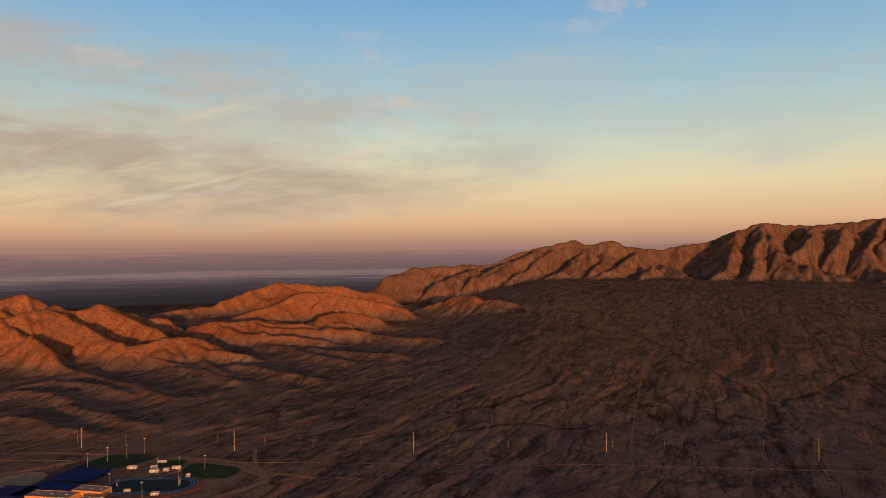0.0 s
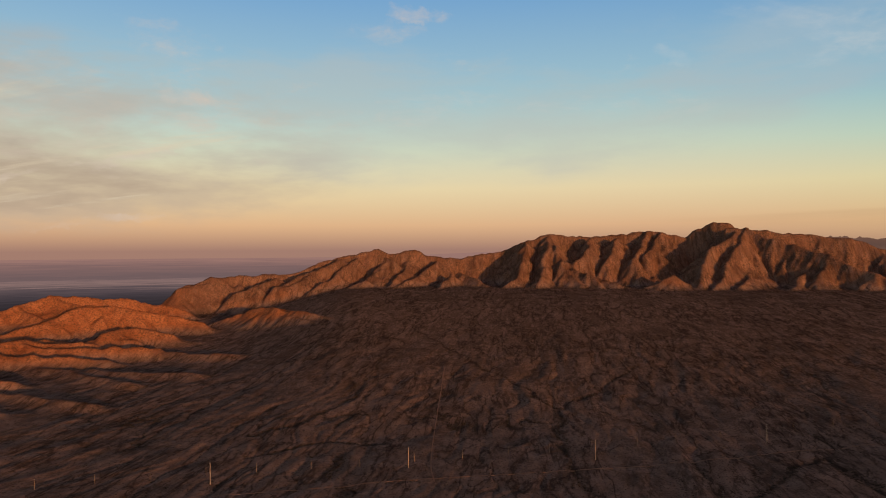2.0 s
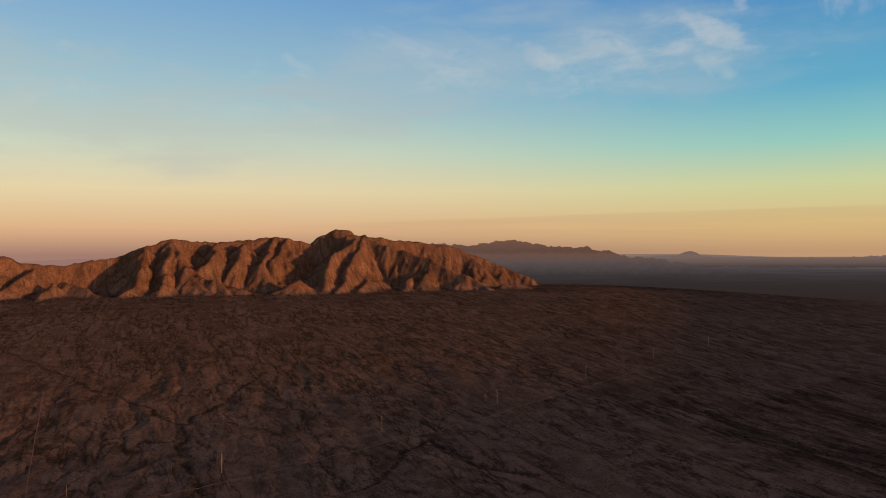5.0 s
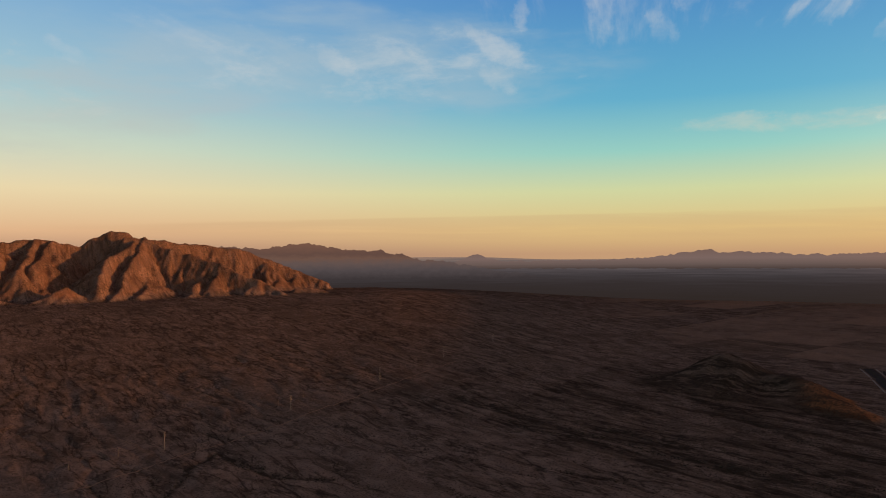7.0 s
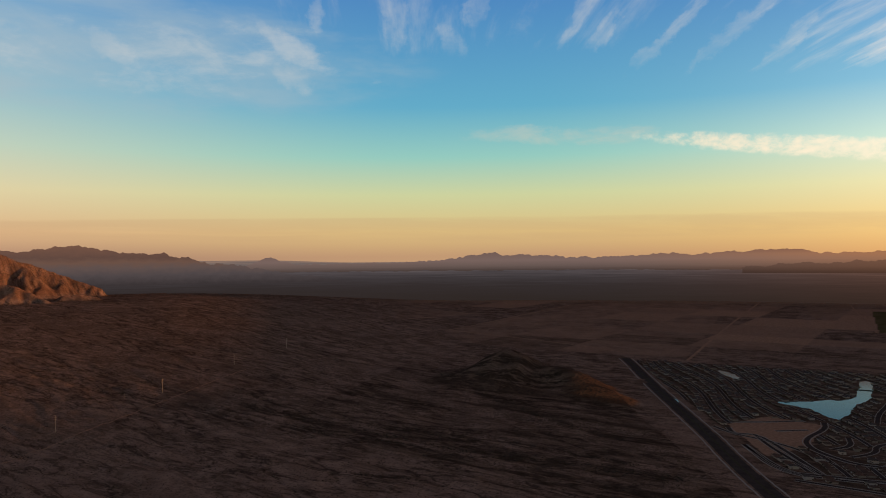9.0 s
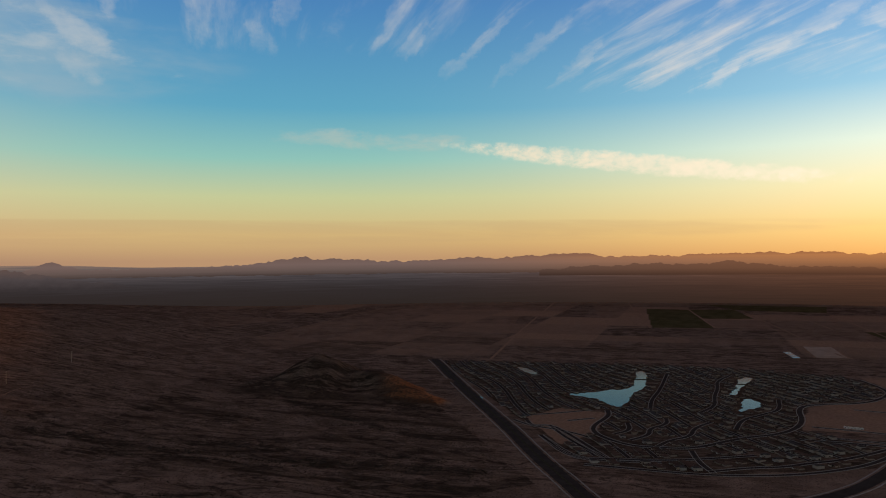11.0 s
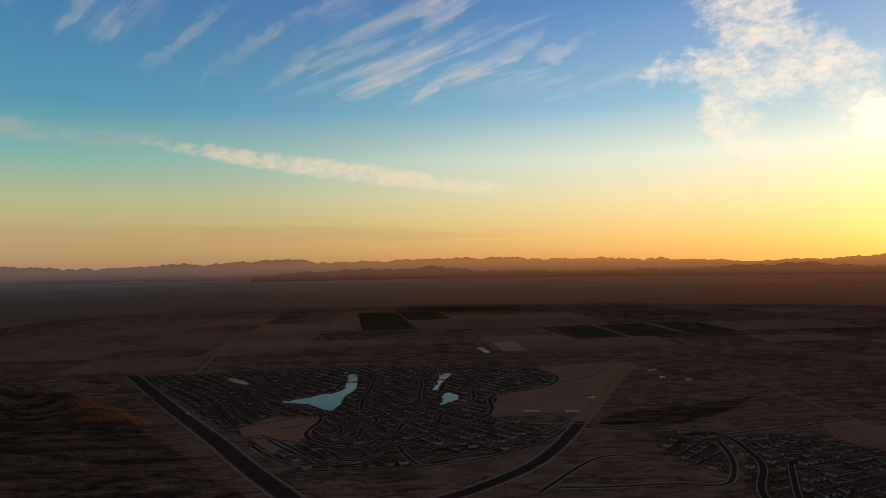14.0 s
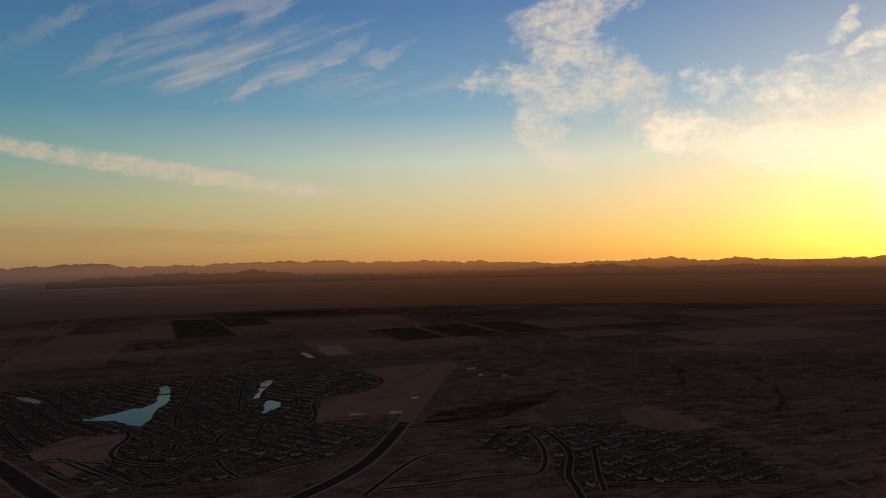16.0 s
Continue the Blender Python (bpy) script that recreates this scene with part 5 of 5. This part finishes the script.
def plot_rows(poly, angle, street_gap, house_gap, keep=0.93):
    """Rows of back-to-back lots with a street between, inside an outline."""
    c, s = math.cos(radians(angle)), math.sin(radians(angle))
    us = [x * c + y * s for x, y in poly]
    vs = [-x * s + y * c for x, y in poly]
    v = min(vs) + 20
    arterials = [resample(chaikin(p), 12.0) for p in (ARTERY, ARTERY_B, EDGE, *STREETS, *(o[0] for o in OUTER))]
    near = [(q, wd) for line, wd in zip(arterials, [30, 28] + [18] * 40) for q in line]
    cells = {}
    for q, wd in near:
        cells.setdefault((int(q[0] // 60), int(q[1] // 60)), []).append((q, wd))
    blocked = [(chaikin(o, 2, True)) for o in LAKES.values()] + [LOTS]

    def free(x, y, gap=0.0):
        if not inside(np.array(x), np.array(y), poly) or any(inside(np.array(x), np.array(y), b) for b in blocked):
            return False
        if any(min(math.dist((x, y), q) for q in b) < 14 for b in blocked[:-1]):
            return False
        for i in (-1, 0, 1):
            for j in (-1, 0, 1):
                for q, wd in cells.get((int(x // 60) + i, int(y // 60) + j), ()):
                    if math.dist((x, y), q) < wd + gap:
                        return False
        return True

    while v < max(vs):
        for side in (-1, 1):
            u = min(us) + house_rng.uniform(0, house_gap)
            while u < max(us):
                bend = 16 * math.sin(u / 130 + v / 90)
                vv = v + bend + side * street_gap * 0.30 + house_rng.uniform(-2, 2)
                x, y = u * c - vv * s, u * s + vv * c
                if house_rng.random() < keep and free(x, y):
                    slope = math.degrees(math.atan(16 / 130 * math.cos(u / 130 + v / 90)))
                    spots.append((x, y, angle + slope + (180 if side < 0 else 0) + house_rng.uniform(-4, 4)))
                u += house_gap * house_rng.uniform(0.92, 1.12)
        run = []
        u = min(us)
        while u < max(us):
            vv = v + 16 * math.sin(u / 130 + v / 90)
            q = (u * c - vv * s, u * s + vv * c)
            if free(*q, -8):
                run.append(q)
            else:
                if len(run) > 7:
                    row_lines.append(run)
                run = []
            u += 9.0
        if len(run) > 7:
            row_lines.append(run)
        v += street_gap


plot_rows(TOWN, 33, 66, 16)
plot_rows(TOWN2, -68, 60, 15)
plot_rows(TOWN3, -40, 60, 16)
road(None, 6.0, "winding residential streets among the houses", 1.1, lines=row_lines)

spot_z = dict(zip([q[:2] for q in spots], land(np.array([q[0] for q in spots]), np.array([q[1] for q in spots]))[0].tolist()))
spots.sort(key=lambda s: math.hypot(s[0] - 1150, (s[1] + 150) * 0.6))
for x, y, turn in spots[:290]:
    k = house_rng.randrange(6)
    if k not in models:
        models[k] = house("house", (13.5, 15, 12.5, 14, 16, 13)[k], (11, 12, 12.5, 10.5, 11.5, 12)[k], (3.2, 3.2, 5.6, 3.3, 3.1, 5.4)[k], WALLS[k % 3], ROOFS[k % 3], x, y, turn, HOUSE_LABELS[k % 3], group="houses of the neighbourhood")
    else:
        copy_thing(models[k], pose(x, y, spot_z[x, y], 0, 0, turn))


def many_houses(name, where, wall_mats, roof_mats):
    """The rest of the town, too far off to tell the houses apart."""
    verts, faces, mats = [], [], []
    for x, y, turn in where:
        w, d, h = house_rng.uniform(12, 16), house_rng.uniform(10.5, 13), house_rng.choice((3.1, 3.3, 5.4))
        k = house_rng.randrange(3)
        c, s = math.cos(radians(turn)), math.sin(radians(turn))
        z = spot_z[x, y]
        b = len(verts)
        q, rise = min(w, d) / 2 + 0.6, min(w, d) * 0.22
        local = [(-w / 2, -d / 2, -0.5), (w / 2, -d / 2, -0.5), (w / 2, d / 2, -0.5), (-w / 2, d / 2, -0.5), (-w / 2, -d / 2, h), (w / 2, -d / 2, h), (w / 2, d / 2, h), (-w / 2, d / 2, h),
                 (-w / 2 - 0.6, -d / 2 - 0.6, h), (w / 2 + 0.6, -d / 2 - 0.6, h), (w / 2 + 0.6, d / 2 + 0.6, h), (-w / 2 - 0.6, d / 2 + 0.6, h), (-(w / 2 + 0.6 - q * 0.9), 0, h + rise), (w / 2 + 0.6 - q * 0.9, 0, h + rise)]
        verts += [(x + px * c - py * s, y + px * s + py * c, z + pz) for px, py, pz in local]
        for f in ((0, 1, 5, 4), (1, 2, 6, 5), (2, 3, 7, 6), (3, 0, 4, 7)):
            faces.append([b + i for i in f]), mats.append(k)
        for f in ((8, 9, 13, 12), (9, 10, 13), (10, 11, 12, 13), (11, 8, 12), (11, 10, 9, 8)):
            faces.append([b + i for i in f]), mats.append(3 + k)
    mesh = bpy.data.meshes.new(name)
    mesh.from_pydata(verts, [], faces)
    for m in (*wall_mats, *roof_mats):
        mesh.materials.append(m)
    mesh.polygons.foreach_set("material_index", np.array(mats, np.int32))
    return tagged(new(name, mesh), "rows of tan stucco houses with dark tile roofs", "houses", kind="stuff")


many_houses("distant_houses", spots[290:], WALLS, ROOFS)

# ---------------------------------------------------------------- trees and scrub
def leaf_surface(n):
    at = n.add("ShaderNodeTexCoord").outputs["Object"]
    who = n.add("ShaderNodeNewGeometry").outputs["Random Per Island"]
    col = n.mix(who, (0.026, 0.022, 0.014, 1), (0.07, 0.052, 0.034, 1))
    return principled(n, n.mix(n.math("MULTIPLY", n.noise(at, 0.4, 3.0), 0.5), col, (0.03, 0.026, 0.02, 1)), 0.9, 0.0, None, 0.1)


LEAF = material("scrub_leaves", leaf_surface)


def clumps(name, xs, ys, zs, sizes, seed, label, category, squash=0.75):
    """Many small ragged bushes in one mesh: each a pinched, uneven eight-sided clump."""
    g = np.random.default_rng(seed)
    n = len(xs)
    base = np.array([(1, 0, 0.35), (0.25, 0.95, 0.3), (-0.8, 0.6, 0.4), (-0.8, -0.6, 0.3), (0.3, -0.95, 0.4), (0, 0, 1.0), (0, 0, -0.35)])
    v = base[None] * g.uniform(0.55, 1.25, (n, 7, 1))
    turn = g.uniform(0, 2 * np.pi, n)
    c, s = np.cos(turn)[:, None], np.sin(turn)[:, None]
    px, py = v[..., 0] * c - v[..., 1] * s, v[..., 0] * s + v[..., 1] * c
    co = np.stack([xs[:, None] + px * sizes[:, None], ys[:, None] + py * sizes[:, None], zs[:, None] + v[..., 2] * sizes[:, None] * squash], -1)
    tri = np.array([(k, (k + 1) % 5, 5) for k in range(5)] + [((k + 1) % 5, k, 6) for k in range(5)])
    faces = (np.arange(n)[:, None, None] * 7 + tri[None]).reshape(-1, 3)
    mesh = bpy.data.meshes.new(name)
    mesh.vertices.add(n * 7)
    mesh.vertices.foreach_set("co", co.astype(np.float32).ravel())
    mesh.loops.add(len(faces) * 3)
    mesh.loops.foreach_set("vertex_index", faces.astype(np.int32).ravel())
    mesh.polygons.add(len(faces))
    mesh.polygons.foreach_set("loop_start", np.arange(0, len(faces) * 3, 3, dtype=np.int32))
    mesh.update(calc_edges=True)
    mesh.materials.append(LEAF)
    return tagged(new(name, mesh), label, category, kind="stuff")


g = np.random.default_rng(4)
n_try = 260000
taz, tr = np.radians(g.uniform(-139, 63, n_try)), 1010 + 1500 * g.uniform(0, 1, n_try) ** 1.25
tx, ty = -tr * np.sin(taz), tr * np.cos(taz)
tw = wash_lines(tx, ty) * land_flatness(tx, ty)
keep = g.uniform(0, 1, n_try) < np.clip(tw * 0.8 + 0.05, 0, 1) * land_flatness(tx, ty)
tx, ty, tw = tx[keep], ty[keep], tw[keep]
tz, _, th = land(tx, ty)
clumps("desert_scrub", tx, ty, tz, g.uniform(0.8, 1.5, len(tx)) * (1 + 0.9 * tw), 5, "dark creosote and palo verde scrub along the washes", "scrub")
# garden trees among the houses
near_houses = np.array([(x + g.uniform(-11, 11), y + g.uniform(-13, 13)) for x, y, _ in spots for _ in range(3)])
clumps("garden_trees", near_houses[:, 0], near_houses[:, 1], np.zeros(len(near_houses)) + 1.6, g.uniform(1.4, 3.2, len(near_houses)), 6, "dark garden trees between the houses", "trees", 0.9)

# ---------------------------------------------------------------- the school
def two_tone(n, a, b, scale):
    at = n.add("ShaderNodeTexCoord").outputs["Object"]
    return principled(n, n.mix(n.range(n.noise(at, scale, 5.0), 0.35, 0.65), a, b), 0.9, 0.0, bump(n, n.noise(at, scale * 8, 3.0), 0.2, 0.05), 0.1)


TURF = material("turf", two_tone, (0.018, 0.035, 0.012, 1), (0.035, 0.055, 0.018, 1), 0.06)
CLAY = material("infield_clay", two_tone, (0.20, 0.075, 0.045, 1), (0.27, 0.11, 0.065, 1), 0.1)
BLUE_TRACK = material("blue_track", two_tone, (0.012, 0.06, 0.16, 1), (0.02, 0.09, 0.22, 1), 0.15)
NAVY_TURF = material("dark_field", two_tone, (0.010, 0.030, 0.038, 1), (0.016, 0.042, 0.05, 1), 0.1)
BLUE_METAL = material("blue_canopy", plain_paint, (0.018, 0.034, 0.15), 0.8, 0.0, 0.25, 0.08)
WHITE = material("white_stucco", plain_paint, (0.68, 0.63, 0.56), 0.8, 0.0, 0.1, 0.3)
TERRACOTTA = material("orange_block", plain_paint, (0.62, 0.30, 0.13), 0.85, 0.0, 0.15, 0.3)
SAND = material("sand", two_tone, (0.24, 0.17, 0.12, 1), (0.32, 0.24, 0.17, 1), 0.08)
LINE = material("line_paint", plain_paint, (0.7, 0.7, 0.68), 0.8, 0.0, 0.1, 0.5)
SCHOOL_Z = ground_z(-960, 760)


def oval(cx, cy, straight, radius, turn, n=24):
    pts = []
    for s, a0 in ((1, -90), (-1, 90)):
        for k in range(n + 1):
            a = radians(a0 + 180 * k / n)
            pts.append((s * straight / 2 + radius * math.cos(a), radius * math.sin(a)))
    c, s = math.cos(radians(turn)), math.sin(radians(turn))
    return [(cx + x * c - y * s, cy + x * s + y * c) for x, y in pts]


def ring_patch(name, outer, inner, mat, z, parent, label=""):
    bm = bmesh.new()
    a = [bm.verts.new((*p, z)) for p in outer]
    b = [bm.verts.new((*p, z)) for p in inner]
    for k in range(len(a)):
        j = (k + 1) % len(a)
        bm.faces.new((a[k], a[j], b[j], b[k]))
    return part(name, bm, mat, parent, label)


track = tagged(empty("running_track", 0, 0, SCHOOL_Z + 0.5), "blue running track round a dark sports field", "running track")
TRK = (-921, 745, 72, 38, 31)
ring_patch("lanes", oval(*TRK), oval(TRK[0], TRK[1], 72, 28, 31), BLUE_TRACK, 0.25, track, "bright blue lanes")
bm = bmesh.new()
bm.faces.new([bm.verts.new((*p, 0.2)) for p in oval(TRK[0], TRK[1], 72, 29, 31)])
part("field", bm, NAVY_TURF, track, "dark turf")
for r_ in (28.6, 33.0, 37.6):
    ring_patch("lane_line", oval(TRK[0], TRK[1], 72, r_ + 0.3, 31), oval(TRK[0], TRK[1], 72, r_, 31), LINE, 0.32, track)
for s in (-1, 1):
    bm = bmesh.new()
    for yy in (-2.8, 2.8):
        tube(bm, (s * 48, yy, 3), (s * 48, yy, 10), 0.12, 0.12, 6)
    tube(bm, (s * 48, -2.8, 3), (s * 48, 2.8, 3), 0.12, 0.12, 6)
    tube(bm, (s * 48, 0, 0), (s * 48, 0, 3), 0.15, 0.15, 6)
    part("goal_post", bm, LINE, track, m=pose(TRK[0], TRK[1], 0, 0, 0, 31))

for outline, mat, h, label, cat, nm in (
    ([(-1106, 735), (-1112, 770), (-1125, 817), (-1111, 835), (-1074, 854), (-1036, 862), (-1030, 832), (-1037, 807), (-1043, 779), (-1085, 751)], TURF, 0.75, "dark green baseball outfield", "sports field", "baseball_field"),
    ([(-1004, 813), (-1003, 849), (-970, 869), (-958, 840), (-962, 820)], TURF, 0.75, "small dark green softball field", "sports field", "softball_field"),
    ([(-950, 864), (-864, 876), (-846, 868), (-834, 827), (-859, 812), (-910, 804), (-939, 825)], TURF, 0.75, "dark green practice field", "sports field", "practice_field"),
    ([(-1048, 752), (-1022, 748), (-1010, 775), (-1030, 790), (-1046, 775)], CLAY, 0.8, "red clay infield", "infield", "infield"),
    ([(-985, 792), (-962, 796), (-958, 812), (-976, 816)], CLAY, 0.8, "red clay infield", "infield", "infield"),
    ([(-880, 690), (-850, 720), (-838, 775), (-858, 800), (-880, 800), (-862, 760), (-880, 715), (-905, 690)], CLAY, 0.55, "red gravel apron beside the track", "apron", "gravel_apron"),
    ([(-1180, 655), (-1150, 715), (-1105, 705), (-1090, 655), (-1130, 620)], SAND, 0.55, "round sandy practice ground", "sports field", "sand_field"),
):
    flat_patch(nm, outline, mat, h, label, cat, "structure", 1, 0.0, 1.0)


def frame_axes(quad):
    """Centre, length, width and heading of a four-cornered building plan."""
    cx, cy = sum(p[0] for p in quad) / 4, sum(p[1] for p in quad) / 4
    ax, ay = (quad[1][0] - quad[0][0] + quad[2][0] - quad[3][0]) / 2, (quad[1][1] - quad[0][1] + quad[2][1] - quad[3][1]) / 2
    bx, by = (quad[2][0] - quad[1][0] + quad[3][0] - quad[0][0]) / 2, (quad[2][1] - quad[1][1] + quad[3][1] - quad[0][1]) / 2
    return cx, cy, math.hypot(ax, ay), math.hypot(bx, by), math.degrees(math.atan2(ay, ax))


def parking_canopy(quad):
    """Long rows of raised blue panels on posts."""
    cx, cy, w, d, turn = frame_axes(quad)
    ob = tagged(empty("parking_canopy", cx, cy, SCHOOL_Z, turn), "large dark blue metal parking canopy in long rows", "canopy", "canopies of the car park")
    rows_ = 5
    for k in range(rows_):
        y0 = -d / 2 + d * k / rows_
        bm = bmesh.new()
        box(bm, -w / 2, y0 + 0.3, 4.2, w / 2, y0 + d / rows_ - 0.5, 4.45)
        part("canopy_panel", bm, BLUE_METAL, ob)
        for x in (-w * 0.4, -w * 0.13, w * 0.13, w * 0.4):
            bm = bmesh.new()
            tube(bm, (x, y0 + d / rows_ / 2, -0.3), (x, y0 + d / rows_ / 2, 4.2), 0.18, 0.18, 6)
            part("post", bm, STEEL, ob)
    return ob


parking_canopy([(-1086, 688), (-1100, 751), (-1031, 759), (-1012, 702)])
parking_canopy([(-1067, 603), (-1076, 679), (-1011, 697), (-987, 642)])
parking_canopy([(-1110, 640), (-1060, 660), (-1040, 612), (-1095, 590)])


def flat_building(cx, cy, w, d, h, turn, wall_mat, roof_mat, label, name="school_building"):
    """A block with a parapet, a recessed roof, roof units and a band of windows."""
    ob = tagged(empty(name, cx, cy, SCHOOL_Z, turn), label, "building", "buildings of the school")
    bm = bmesh.new()
    box(bm, -w / 2, -d / 2, -0.5, w / 2, d / 2, h)
    part("wall", bm, wall_mat, ob)
    for x0, y0, x1, y1 in ((-w / 2, -d / 2, w / 2, -d / 2 + 0.3), (-w / 2, d / 2 - 0.3, w / 2, d / 2), (-w / 2, -d / 2 + 0.3, -w / 2 + 0.3, d / 2 - 0.3), (w / 2 - 0.3, -d / 2 + 0.3, w / 2, d / 2 - 0.3)):
        bm = bmesh.new()
        box(bm, x0, y0, h, x1, y1, h + 0.7)
        part("parapet", bm, wall_mat, ob)
    bm = bmesh.new()
    box(bm, -w / 2 + 0.3, -d / 2 + 0.3, h, w / 2 - 0.3, d / 2 - 0.3, h + 0.12)
    part("roof", bm, roof_mat, ob)
    if w > 20:
        for k in range(3):
            bm = bmesh.new()
            x = -w / 3 + k * w / 3
            box(bm, x - 1.6, -1.4, h + 0.12, x + 1.6, 1.4, h + 1.5)
            part("roof_unit", bm, CONCRETE, ob)
    for k in range(max(2, int(w / 6))):
        for s in (-1, 1):
            bm = bmesh.new()
            x = -w / 2 + (k + 0.5) * w / max(2, int(w / 6))
            box(bm, x - 1.2, s * d / 2 - 0.05, 1.0, x + 1.2, s * d / 2 + 0.05, min(2.6, h - 0.5))
            part("window", bm, GLASS, ob)
    return ob


flat_building(-966, 680, 50, 24, 9, 16, TERRACOTTA, CONCRETE, "orange-lit block school hall with a flat pale roof")
flat_building(-1000, 640, 70, 26, 8, 20, TERRACOTTA, CONCRETE, "long orange block school wing with a flat roof")
flat_building(-930, 652, 30, 20, 7, 20, WHITE, CONCRETE, "pale school block with a flat roof")
for x, y, w, d in ((-1020, 793, 15, 7), (-1046, 756, 13, 6), (-971, 797, 14, 7), (-1000, 837, 14, 3), (-952, 826, 14, 5), (-958, 810, 8, 6), (-902, 806, 6, 5), (-928, 712, 9, 5), (-879, 722, 11, 7), (-990, 812, 10, 4)):
    flat_building(x, y, w, d, 3.4, 31, WHITE, WHITE, "small white sports pavilion with a flat roof", "pavilion")


def light_mast(x, y, h=20.0):
    ob = tagged(empty("floodlight_mast", x, y, ground_z(x, y), 31), "tall thin steel floodlight mast", "floodlight", "floodlights of the sports fields")
    bm = bmesh.new()
    tube(bm, (0, 0, -0.5), (0, 0, h), 0.28, 0.14, 8)
    part("mast", bm, STEEL, ob)
    bm = bmesh.new()
    box(bm, -1.8, -0.1, h - 0.2, 1.8, 0.1, h)
    part("crossbar", bm, STEEL, ob)
    for k in range(4):
        bm = bmesh.new()
        box(bm, -1.7 + k * 0.95, -0.45, h - 0.9, -1.1 + k * 0.95, -0.1, h - 0.25)
        part("floodlight", bm, WHITE, ob)
    return ob


mast = light_mast(-1079, 865, 26)
for x, y in ((-1089, 797), (-1073, 823), (-1086, 757), (-955, 790), (-878, 765), (-931, 814), (-900, 839), (-960, 705), (-880, 700)):
    copy_thing(mast, pose(x, y, ground_z(x, y), 0, 0, 31))
# ---------------------------------------------------------------- sheds on the graded land
for x, y, w, d, turn in ((1842, -205, 52, 9, -98), (1833, -308, 44, 14, -98), (2010, -395, 26, 8, -70), (2480, -700, 44, 10, -75), (2330, -690, 20, 10, -75), (2280, -760, 24, 8, -80)):
    ob = flat_building(x, y, w * 0.75, d * 0.7, 3.2, turn, WHITE, WHITE, "long low white shed on graded earth", "shed")
    ob.location.z = ground_z(x, y)
    tagged(ob, group="sheds on the graded land")
